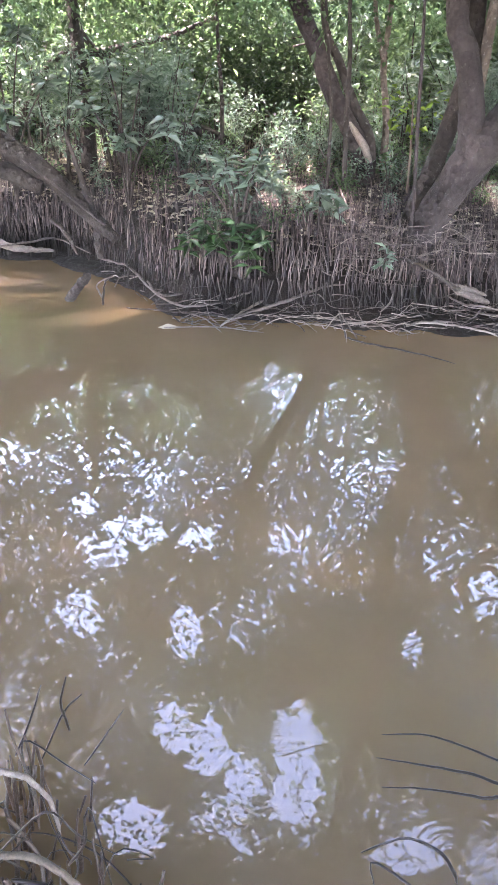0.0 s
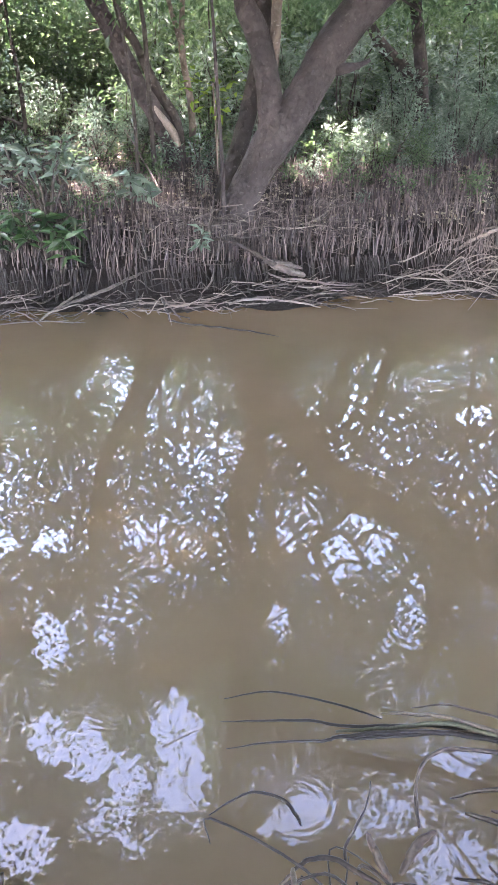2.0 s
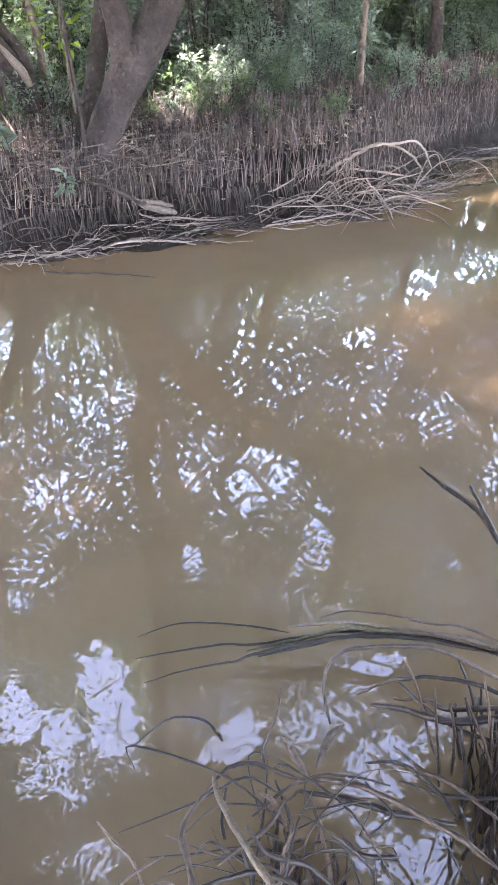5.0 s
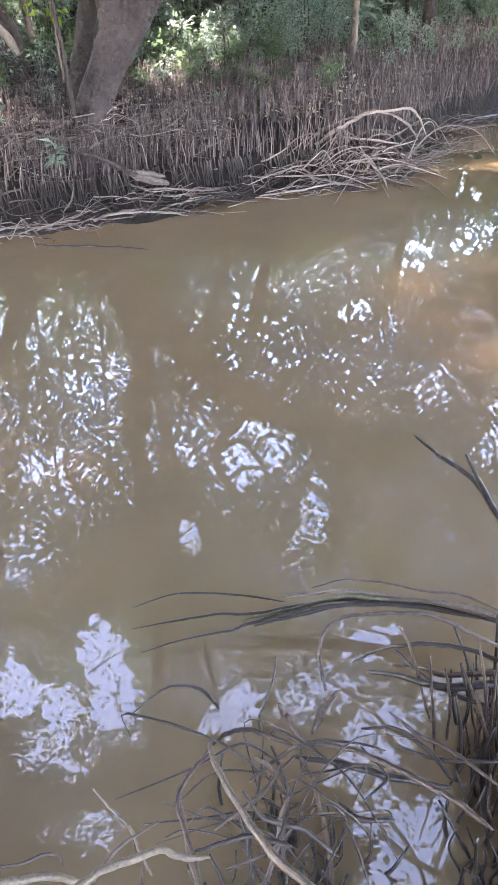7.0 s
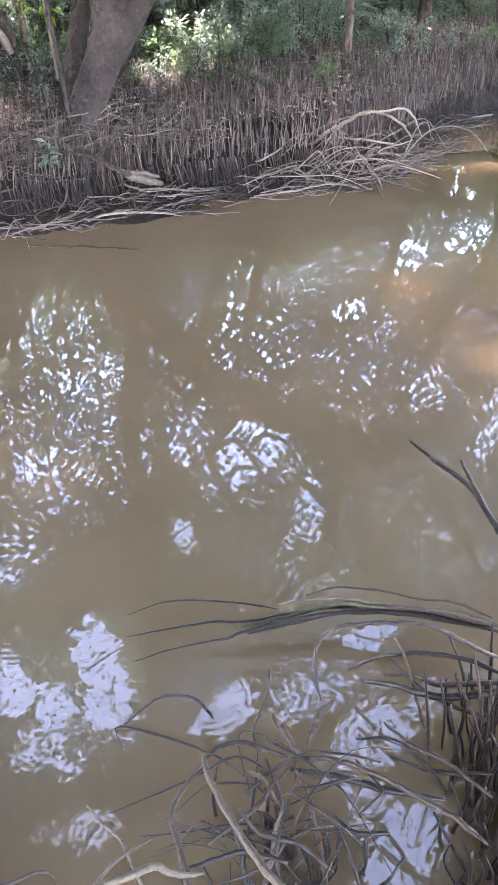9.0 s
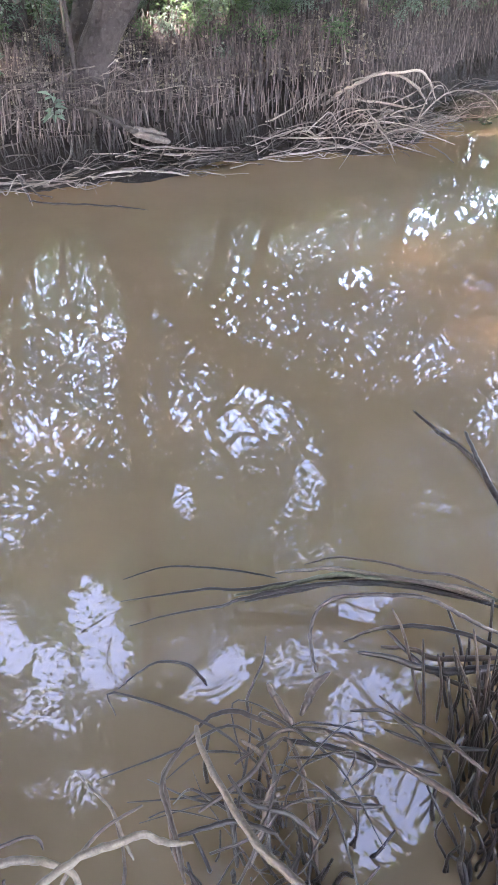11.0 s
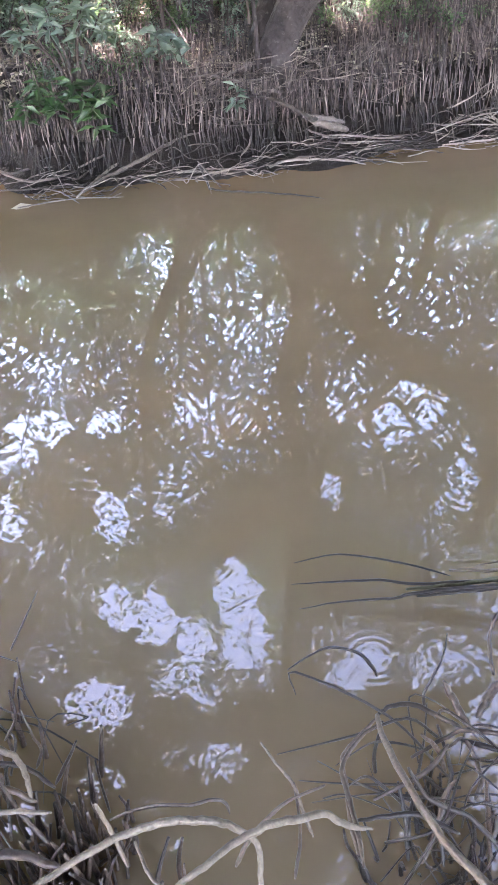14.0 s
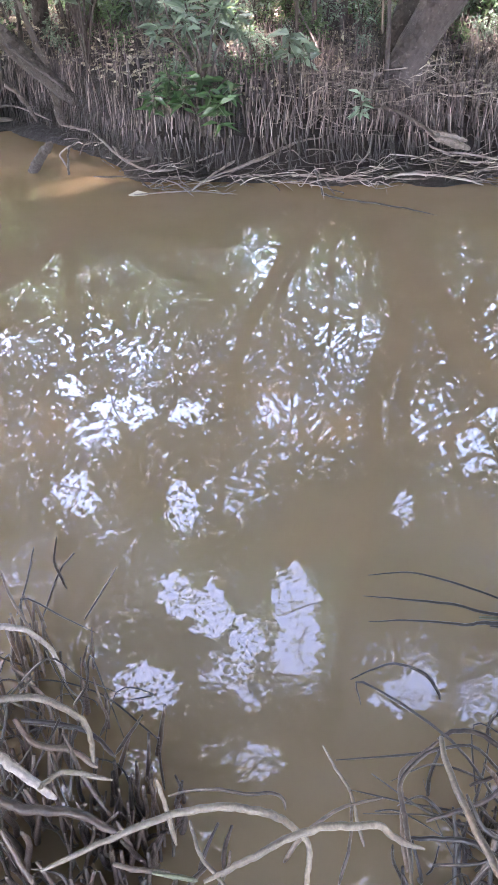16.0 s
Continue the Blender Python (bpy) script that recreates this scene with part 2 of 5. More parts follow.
def thing(name, at, label, category, group=""):
    ob = new(name)
    ob.empty_display_size = 0.1
    ob.location = at
    return tagged(ob, label, category, group)


def stick(name, points, radii, material, label, category="branch", sides=6, forks=(), group="", wobble=0.12):
    """A loose stick: one tapered bent tube, with its side twigs in the same mesh."""
    g = Geom()
    base = np.asarray(points[0], float)
    line = smooth(points, 5)
    line[1:-1] += rng.normal(0, (0.10 if name == "fallen_branch" else 0.24) * min(max(radii), 0.015), (len(line) - 2, 3))
    u = np.linspace(0, 1, 16)
    full = np.interp(u, np.linspace(0, 1, len(radii)), radii) * np.interp(u, [0, 0.05, 0.92, 1], [0.75, 1, 1, 0.4])
    g.tube(line - base, full, max(sides, 8) if name == "fallen_branch" else sides, 0.06 if name == "fallen_branch" else wobble + 0.06, 2)
    for pts, rad in forks:
        g.tube(np.asarray(pts, float) - base, rad, max(4, sides - 1), wobble)
    ob = new(name, g.mesh(name, material))
    ob.location = base
    return tagged(ob, label, category, group)


# ---------------------------------------------------------------- the ground and the creek
EDGE_X = [-60, -8, -1.95, -1.56, -1.14, -0.68, -0.41, 0.5, 1.4, 2.3, 2.76, 3.2, 3.9, 4.5, 5.2, 9, 20, 60]
EDGE_Y = [9.0, 6.8, 6.02, 6.13, 5.75, 4.98, 4.70, 4.64, 4.74, 4.76, 4.66, 4.86, 5.45, 6.0, 6.25, 7.4, 9.5, 12.0]
RISE_S = [-3.0, -1.0, 0.0, 0.36, 0.42, 0.9, 1.6, 3.0, 8.0, 40.0, 300.0]
RISE_Z = [-0.7, -0.35, -0.02, 0.05, 0.18, 0.34, 0.47, 0.58, 0.72, 1.1, 3.0]


def lumps(x, y):
    return (0.030 * np.sin(2.9 * x + 1.3 * np.sin(1.7 * y)) * np.sin(2.3 * y + 0.7) + 0.016 * np.sin(7.7 * x + 2.1 * y) * np.sin(6.1 * y - 1.9 * x)
            + 0.008 * np.sin(19.0 * x + 3.0 * np.sin(5 * y)) * np.sin(17.0 * y + 2.0 * x))


def ground_z(x, y):
    x, y = np.asarray(x, float), np.asarray(y, float)
    far = np.interp(y - np.interp(x, EDGE_X, EDGE_Y), RISE_S, RISE_Z)
    near = np.interp(0.42 + 0.10 * np.sin(2.2 * x) - y, [-3.0, -0.6, 0.0, 0.4, 1.0, 6.0, 300.0], [-0.7, -0.22, -0.03, 0.08, 0.14, 0.5, 3.0])
    mound = 0.13 * np.exp(-((x + 0.42) / 0.28) ** 2 - ((y - 0.72) / 0.32) ** 2)
    return np.maximum(far, near) + mound + lumps(x, y) * np.where(y < 2.0, 0.5, 1.0)


def spread(lo, hi, step, reach, grow=1.28):
    mid = np.arange(lo, hi + step / 2, step)
    out, d = [], step
    while sum(out) < reach:
        d *= grow
        out.append(d)
    c = np.cumsum(out)
    return np.concatenate([lo - c[::-1], mid, hi + c])


gx, gy = spread(-4.0, 8.0, 0.06, 400), np.unique(np.concatenate([spread(0.1, 1.3, 0.04, 400), np.arange(1.5, 3.6, 0.2), spread(3.6, 10.0, 0.06, 400)[40:]]))
X, Y = np.meshgrid(gx, gy)
g = Geom()
nx, ny = len(gx), len(gy)
i, j = np.meshgrid(np.arange(nx - 1), np.arange(ny - 1))
k = (j * nx + i).ravel()
g.v.append(np.stack([X, Y, ground_z(X, Y)], -1).reshape(-1, 3))
g.f.append(np.stack([k, k + 1, k + nx + 1, k + nx], 1).tolist())
tagged(new("ground", g.mesh("ground", MUD)), "dark wet mud banks and forest floor of a creek", "ground", kind="structure")

g = Geom()
wx, wy = np.linspace(-60, 60, 25), np.linspace(-6, 14, 9)
X, Y = np.meshgrid(wx, wy)
nx = len(wx)
i, j = np.meshgrid(np.arange(nx - 1), np.arange(len(wy) - 1))
k = (j * nx + i).ravel()
g.v.append(np.stack([X, Y, 0 * X], -1).reshape(-1, 3))
g.f.append(np.stack([k, k + 1, k + nx + 1, k + nx], 1).tolist())
tagged(new("water", g.mesh("water", WATER)), "still muddy brown creek water mirroring the trees and sky", "water", kind="structure")


# ---------------------------------------------------------------- breathing roots of the bank
def breathing_roots():
    g = Geom()
    n = 105000
    x = rng.uniform(-4.5, 9.0, n)
    s = rng.uniform(0.36, 4.2, n)
    s = np.where((x < -0.75) & (s < 1.0), s - 0.25 * rng.uniform(0, 1, n), s)       # lower and nearer the water where the bank falls back
    y = np.interp(x, EDGE_X, EDGE_Y) + s
    deep = np.interp(x, [-1.5, 0.0, 1.2, 2.2, 5.0], [0.7, 0.62, 0.75, 1.15, 1.2])      # how far the stand reaches back
    dense = np.interp((s - np.where(x < -0.75, 0.14, 0.38)) / deep, [-0.02, 0.0, 0.1, 0.75, 1.15, 2.6], [0.1, 0.8, 1.0, 0.8, 0.46, 0.22])
    patch = 0.75 + 0.5 * np.sin(3.1 * x + 0.8) * np.sin(2.3 * y)
    keep = rng.uniform(0, 1, n) < dense * patch * np.where(x > 6, 0.5, 1.0) * 0.62
    x, y, s = x[keep], y[keep], s[keep]
    z = ground_z(x, y)
    tall = 0.162 * rng.uniform(0.55, 1.25, len(x)) * np.interp(s, [0.2, 0.5, 1.6, 4.0], [1.0, 1.1, 0.9, 0.6])
    tall = np.where(rng.uniform(0, 1, len(x)) < 0.06, tall * 1.35, tall)
    sides, rows = 4, 4
    a = np.linspace(0, 2 * np.pi, sides, endpoint=False)
    lean = rng.normal(0, 0.065, (len(x), 2)) + np.stack([0 * s, -0.22 * np.clip(0.55 - s, 0, 1)], 1)
    bend = rng.normal(0, 0.12, (len(x), 2))
    rad = rng.uniform(0.0023, 0.0043, len(x))
    h = np.array([-0.12, 0.35, 0.75, 1.0])
    taper = np.array([1.15, 1.0, 0.85, 0.35])
    stand = thing("breathing_root_stand", (0, 0, 0), "dense stand of thin grey-brown mangrove breathing roots, muddy at the foot", "mangrove roots")
    order = np.argsort(np.hypot(x - 0.6, y))
    skin = [(i * sides + k, i * sides + (k + 1) % sides, (i + 1) * sides + (k + 1) % sides, (i + 1) * sides + k) for i in range(rows - 1) for k in range(sides)]
    skin.append(tuple((rows - 1) * sides + k for k in range(sides)))
    for rank, m in enumerate(order):
        px = x[m] + lean[m, 0] * tall[m] * h + bend[m, 0] * tall[m] * h * h
        py = y[m] + lean[m, 1] * tall[m] * h + bend[m, 1] * tall[m] * h * h
        pz = z[m] + tall[m] * h
        r = rad[m] * taper
        ring = np.stack([px[:, None] + r[:, None] * np.cos(a), py[:, None] + r[:, None] * np.sin(a), np.repeat(pz[:, None], sides, 1)], -1)
        if rank < 300:
            part("breathing_root", Geom().add(ring.reshape(-1, 3), skin), ROOT, stand)
        else:
            g.v.append(ring.reshape(-1, 3))
    total = len(x) - 300
    i, k, m = np.meshgrid(np.arange(rows - 1), np.arange(sides), np.arange(total), indexing="ij")
    b, k2 = m * rows * sides, (k + 1) % sides
    g.f.append(np.stack([b + i * sides + k, b + i * sides + k2, b + (i + 1) * sides + k2, b + (i + 1) * sides + k], -1).reshape(-1, 4).tolist())
    g.f.append((np.arange(total)[:, None] * rows * sides + (rows - 1) * sides + np.arange(sides)[None, :]).tolist())
    tagged(part("root_mass", g, ROOT, stand), kind="stuff")


breathing_roots()


def hanging_roots(count):
    g = Geom()
    for _ in range(count):
        x = rng.uniform(-0.9, 5.0)
        y = float(np.interp(x, EDGE_X, EDGE_Y)) + rng.uniform(0.36, 0.44)
        l, d = rng.uniform(0.08, 0.2), rng.normal(0, 0.03)
        g.tube([(x, y, 0.21), (x + 0.3 * d, y - 0.04, 0.20 - 0.3 * l), (x + d, y - 0.07 - 0.2 * l, 0.19 - l)], [0.005, 0.004, 0.0025], 5, 0.1, 3)
    tagged(new("hanging_roots", g.mesh("hanging_roots", ROOT)), "thin roots hanging over the dark undercut of the bank", "mangrove roots", kind="stuff")


hanging_roots(420)

# ---------------------------------------------------------------- the leaning mangrove on the bank
tree = thing("mangrove_tree", (1.18, 5.62, 0.38), "large leaning grey-brown mangrove tree forked near its foot", "tree")
o = np.array((1.18, 5.62, 0.38))


def rel(points):
    return np.asarray(points, float) - o


g = Geom()
g.tube(rel([(1.06, 5.64, 0.20), (1.12, 5.6, 0.36), (1.19, 5.6, 0.54), (1.29, 5.6, 0.73), (1.40, 5.6, 0.91), (1.535, 5.6, 1.09), (1.65, 5.6, 1.27), (1.75, 5.6, 1.44), (1.87, 5.6, 1.61), (2.02, 5.6, 1.77),
             (2.30, 5.62, 2.00), (2.66, 5.66, 2.26), (3.0, 5.7, 2.58), (3.2, 5.75, 2.95), (3.3, 5.85, 3.6), (3.25, 6.0, 4.6)]),
       [0.15, 0.128, 0.118, 0.116, 0.132, 0.125, 0.118, 0.122, 0.12, 0.118, 0.115, 0.11, 0.10, 0.085, 0.065, 0.04], 20, 0.03, 5)
g.tube(rel([(1.80, 5.55, 1.36), (1.93, 5.52, 1.38), (2.02, 5.5, 1.42)]), [0.045, 0.022, 0.012], 8, 0.06)
part("trunk", g, BARK, tree)
g = Geom()
g.tube(rel([(1.39, 5.6, 0.90), (1.38, 5.6, 1.08), (1.355, 5.6, 1.27), (1.315, 5.6, 1.44), (1.26, 5.6, 1.60), (1.19, 5.62, 1.77), (1.20, 5.68, 2.2), (1.28, 5.74, 2.8), (1.32, 5.85, 3.6), (1.2, 6.0, 5.2), (1.05, 6.1, 7.2)]),
       [0.10, 0.086, 0.084, 0.078, 0.078, 0.07, 0.075, 0.085, 0.085, 0.07, 0.04], 16, 0.04, 5)
part("limb", g, BARK, tree)
g = Geom()
g.tube(rel([(1.40, 5.66, 1.26), (1.42, 5.7, 1.5), (1.44, 5.74, 1.80), (1.55, 5.9, 2.4), (1.7, 6.0, 3.4)]), [0.03, 0.035, 0.036, 0.036, 0.03], 10, 0.05)
part("limb", g, BARK_PALE, tree)
# black stem put in for the shade of the recess behind the trunk
g = Geom()
g.tube(rel([(1.08, 5.80, 0.42), (1.14, 5.84, 0.64), (1.24, 5.85, 0.95), (1.31, 5.85, 1.25), (1.37, 5.85, 1.6), (1.35, 5.9, 2.2)]), [0.08, 0.07, 0.062, 0.06, 0.055, 0.05], 12, 0.08)
part("limb", g, BARK_BLACK, tree, "black stem filling the shaded recess behind the trunk")
for pts, r in (([(2.26, 5.62, 1.98), (2.2, 5.9, 2.36), (2.06, 6.1, 2.72), (2.09, 6.1, 3.02), (2.3, 6.1, 3.5), (2.35, 6.2, 4.4)], [0.06, 0.05, 0.045, 0.042, 0.03, 0.012]),
               ([(2.07, 6.1, 2.76), (2.28, 6.1, 2.67), (2.44, 6.1, 2.86), (2.60, 6.1, 3.22), (2.66, 6.1, 3.6)], [0.032, 0.028, 0.026, 0.02, 0.01]),
               ([(2.44, 6.1, 2.86), (2.6, 6.1, 2.70), (2.85, 6.1, 2.84), (2.98, 6.1, 3.08)], [0.024, 0.022, 0.018, 0.008]),
               ([(2.14, 6.1, 3.12), (2.34, 6.1, 3.02), (2.52, 6.1, 3.08), (2.72, 6.1, 3.30)], [0.024, 0.02, 0.018, 0.008]),
               ([(2.6, 6.1, 2.72), (2.72, 6.12, 2.5), (2.8, 6.15, 2.3)], [0.016, 0.012, 0.006]),
               ([(1.30, 5.85, 3.2), (0.9, 5.95, 3.9), (0.4, 6.1, 4.5)], [0.05, 0.04, 0.02]),
               ([(1.25, 6.0, 4.6), (1.7, 6.1, 5.3), (1.9, 6.2, 6.2)], [0.05, 0.04, 0.02])):
    g = Geom()
    g.tube(rel(pts), r, 7, 0.08)
    part("branch", g, BARK_DARK, tree)
TREE_AT = [(1.18, 5.62, 0.38)]

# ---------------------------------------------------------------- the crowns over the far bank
# openings shaped so sky patches mirror in the water as the camera sees them
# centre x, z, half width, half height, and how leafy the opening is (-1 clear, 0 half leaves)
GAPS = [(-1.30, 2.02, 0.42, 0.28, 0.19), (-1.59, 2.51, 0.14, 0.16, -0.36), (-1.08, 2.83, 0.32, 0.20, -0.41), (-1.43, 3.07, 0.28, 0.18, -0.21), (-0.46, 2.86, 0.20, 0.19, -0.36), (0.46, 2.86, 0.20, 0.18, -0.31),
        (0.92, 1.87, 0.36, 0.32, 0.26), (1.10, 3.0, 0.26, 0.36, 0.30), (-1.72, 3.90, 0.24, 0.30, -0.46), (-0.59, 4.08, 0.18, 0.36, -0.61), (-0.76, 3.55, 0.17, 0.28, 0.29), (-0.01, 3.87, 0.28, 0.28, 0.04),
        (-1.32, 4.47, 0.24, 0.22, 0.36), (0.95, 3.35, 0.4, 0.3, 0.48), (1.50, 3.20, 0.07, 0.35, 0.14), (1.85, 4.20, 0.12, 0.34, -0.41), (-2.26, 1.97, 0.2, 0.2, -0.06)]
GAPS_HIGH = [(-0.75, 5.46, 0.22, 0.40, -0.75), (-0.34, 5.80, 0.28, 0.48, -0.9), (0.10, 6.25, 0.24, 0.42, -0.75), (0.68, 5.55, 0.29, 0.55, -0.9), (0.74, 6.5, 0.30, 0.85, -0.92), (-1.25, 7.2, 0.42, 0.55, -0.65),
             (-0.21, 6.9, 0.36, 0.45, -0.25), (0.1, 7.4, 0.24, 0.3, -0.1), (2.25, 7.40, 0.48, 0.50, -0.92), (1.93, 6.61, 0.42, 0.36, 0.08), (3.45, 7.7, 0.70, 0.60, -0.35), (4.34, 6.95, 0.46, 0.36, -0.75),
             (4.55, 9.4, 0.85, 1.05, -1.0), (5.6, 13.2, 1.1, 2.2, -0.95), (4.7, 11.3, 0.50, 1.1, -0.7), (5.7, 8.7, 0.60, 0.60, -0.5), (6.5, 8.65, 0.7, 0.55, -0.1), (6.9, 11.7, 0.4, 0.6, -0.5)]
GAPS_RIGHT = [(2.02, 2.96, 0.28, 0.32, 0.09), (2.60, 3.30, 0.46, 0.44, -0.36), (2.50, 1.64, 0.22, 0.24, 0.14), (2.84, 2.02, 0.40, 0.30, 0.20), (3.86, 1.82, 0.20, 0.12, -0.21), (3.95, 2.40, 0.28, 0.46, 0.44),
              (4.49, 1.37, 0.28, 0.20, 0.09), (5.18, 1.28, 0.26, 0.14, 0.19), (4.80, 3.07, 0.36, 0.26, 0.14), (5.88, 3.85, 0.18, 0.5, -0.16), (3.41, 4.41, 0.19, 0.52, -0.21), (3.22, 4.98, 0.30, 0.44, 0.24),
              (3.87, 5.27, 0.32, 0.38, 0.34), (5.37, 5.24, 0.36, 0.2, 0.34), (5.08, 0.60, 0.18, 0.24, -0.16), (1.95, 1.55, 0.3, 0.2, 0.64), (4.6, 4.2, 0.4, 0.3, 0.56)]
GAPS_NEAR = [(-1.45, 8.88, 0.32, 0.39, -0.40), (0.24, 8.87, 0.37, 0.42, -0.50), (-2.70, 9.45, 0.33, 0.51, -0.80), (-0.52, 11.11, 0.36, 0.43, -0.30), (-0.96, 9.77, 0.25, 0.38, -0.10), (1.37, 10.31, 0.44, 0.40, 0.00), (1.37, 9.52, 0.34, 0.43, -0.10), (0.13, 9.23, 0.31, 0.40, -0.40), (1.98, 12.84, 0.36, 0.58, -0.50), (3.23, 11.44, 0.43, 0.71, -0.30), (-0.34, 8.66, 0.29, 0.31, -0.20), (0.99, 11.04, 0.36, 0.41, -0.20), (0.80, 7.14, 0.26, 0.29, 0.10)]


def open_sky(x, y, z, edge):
    """Whether a place in the crowns lies in an opening cut along the camera's sight lines mirrored in the water, ringed
    by small holes.
    """
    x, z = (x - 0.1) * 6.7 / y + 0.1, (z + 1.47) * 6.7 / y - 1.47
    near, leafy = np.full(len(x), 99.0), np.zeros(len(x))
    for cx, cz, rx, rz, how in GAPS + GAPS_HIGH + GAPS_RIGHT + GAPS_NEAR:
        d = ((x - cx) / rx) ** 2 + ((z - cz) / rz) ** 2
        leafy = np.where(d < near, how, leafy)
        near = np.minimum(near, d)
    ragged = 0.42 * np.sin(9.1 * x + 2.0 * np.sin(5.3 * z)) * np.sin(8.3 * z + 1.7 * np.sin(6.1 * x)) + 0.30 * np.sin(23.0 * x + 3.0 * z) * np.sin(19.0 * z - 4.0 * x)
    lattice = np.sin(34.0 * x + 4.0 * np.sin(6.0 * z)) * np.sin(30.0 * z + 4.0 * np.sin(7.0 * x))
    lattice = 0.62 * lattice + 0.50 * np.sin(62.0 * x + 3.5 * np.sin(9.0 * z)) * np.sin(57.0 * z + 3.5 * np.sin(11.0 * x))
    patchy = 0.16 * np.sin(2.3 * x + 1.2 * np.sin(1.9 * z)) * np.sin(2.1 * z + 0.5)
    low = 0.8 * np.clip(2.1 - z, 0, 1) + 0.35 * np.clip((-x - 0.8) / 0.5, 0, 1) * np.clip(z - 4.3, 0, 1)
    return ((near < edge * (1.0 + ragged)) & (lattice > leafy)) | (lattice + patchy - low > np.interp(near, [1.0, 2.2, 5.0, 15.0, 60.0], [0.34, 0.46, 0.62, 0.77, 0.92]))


SUN_WAY = np.array((math.sin(az) * math.cos(el), math.cos(az) * math.cos(el), math.sin(el)))
# made-up openings towards the sun, to put light patches on bank and water
SHAFTS = [(0.65, 5.95, 0.45, 0.14), (0.25, 6.3, 0.5, 0.20), (2.0, 6.5, 0.55, 0.22), (2.6, 7.0, 0.6, 0.25), (-1.6, 8.4, 0.9, 0.35), (1.2, 9.0, 0.9, 0.22),
          (0.1, 7.6, 0.9, 0.22), (-2.7, 7.2, 0.8, 0.25)]
THIN_PLACES = [(2.5, 2.6, 0.9, 0.57), (1.5, 2.6, 0.9, 0.49), (0.4, 2.6, 0.8, 0.47), (-0.7, 2.7, 0.8, 0.45), (1.0, 1.9, 0.6, 0.44), (-0.2, 3.05, 0.16, 0.53), (0.3, 3.25, 0.14, 0.53), (0.8, 3.45, 0.12, 0.45)]     # over the water: x, y, reach, share of leaves missing


def in_shaft(p):
    """Whether a place lies in one of the openings through which the sun reaches the ground."""
    hit = np.zeros(len(p), bool)
    for x, y, z, r in SHAFTS:
        d = p - (x, y, z)
        along = d @ SUN_WAY
        hit |= (np.linalg.norm(d - along[:, None] * SUN_WAY, axis=1) < r) & (along > 0)
    gone = np.full(len(p), 0.05)
    for x, y, r, share in THIN_PLACES:
        d = p - (x, y, 0.0)
        across = np.linalg.norm(d - (d @ SUN_WAY)[:, None] * SUN_WAY, axis=1)
        gone = np.maximum(gone, share * np.clip(1.6 - across / r, 0, 1))
    return hit | (rng.uniform(0, 1, len(p)) < gone)


# the outermost trees stand out of view, added to shade the creek
CROWNS = [(1.18, 5.62, 0.38), (-3.6, 7.2, 0.55), (0.87, 7.0, 0.6), (3.3, 7.6, 0.6), (5.4, 8.2, 0.6), (7.4, 9.0, 0.6), (-1.6, 7.8, 0.6), (-6.5, 8.0, 0.6), (-10.0, 8.4, 0.6), (10.5, 9.6, 0.6)]
TREES = [tree]
for n, (x, y, z) in enumerate(CROWNS[1:]):
    t = thing("mangrove_tree", (x, y, z), "slender dark-stemmed mangrove tree in the bank thicket", "tree", "mangroves of the far bank")
    if n == 1:                                   # the forked tree with the pale foot
        g = Geom()
        g.tube(np.array([(0.87, 7.0, 0.55), (0.86, 7.0, 0.74), (0.76, 7.0, 0.94), (0.62, 7.0, 1.15), (0.49, 7.0, 1.4), (0.38, 7.0, 1.63), (0.24, 7.0, 1.9), (0.0, 7.0, 2.6), (-0.2, 7.1, 4.5)]) - (x, y, z),
               [0.10, 0.085, 0.078, 0.075, 0.072, 0.07, 0.066, 0.06, 0.04], 12, 0.09)
        part("trunk", g, BARK, t)
        g = Geom()
        g.tube(np.array([(0.93, 7.02, 0.6), (0.9, 7.02, 0.92), (0.73, 7.02, 1.2), (0.6, 7.02, 1.48), (0.47, 7.0, 1.72), (0.40, 7.0, 2.3)]) - (x, y, z), [0.05, 0.042, 0.04, 0.036, 0.03, 0.025], 9, 0.08)
        part("limb", g, BARK_DARK, t)
        # lighter strip laid along the front of the foot
        g = Geom()
        g.tube(np.array([(0.90, 6.93, 0.74), (0.85, 6.925, 0.86), (0.76, 6.925, 0.98), (0.69, 6.94, 1.08)]) - (x, y, z), [0.03, 0.036, 0.026, 0.006], 8, 0.15, 5)
        part("bare_wood", g, DEAD, t, "pale strip along the front of the trunk's foot")
    else:
        g = Geom()
        bx = rng.uniform(-0.35, 0.35)
        g.tube([(0, 0, -0.2), (0.06 * bx, 0, 0.5), (bx * 0.6, 0.05, 1.3), (bx, 0.3, 2.2), (bx * 2.2, 0.8, 3.0)], [0.085, 0.065, 0.055, 0.04, 0.015], 10, 0.08)
        part("trunk", g, BARK_BLACK, t)
    TREES.append(t)

n = 25000
cx = np.where(rng.uniform(0, 1, n) < 0.72, rng.uniform(-3.4, 8.4, n), rng.uniform(-10.0, 12.0, n))
cy = rng.uniform(6.2, 8.0, n)
cz = 1.25 + 10.2 * rng.beta(0.72, 1.25, n)
cy -= np.clip(cz - 5.0, 0, 2.0) * 0.75
over = rng.uniform(0, 1, n) < 0.17            # boughs added over the water to shade its far edge
cy, cz = np.where(over, rng.uniform(3.9, 5.8, n), cy), np.where(over, rng.uniform(5.2, 8.2, n), cz)
cy += np.where(cz < 1.9, 2.4, 0.0)            # the lowest foliage stands further back
back = 9000
fx, fy, fm = rng.uniform(-11.0, 14.0, back), rng.uniform(8.6, 10.6, back), rng.uniform(0.3, 1.9, back)
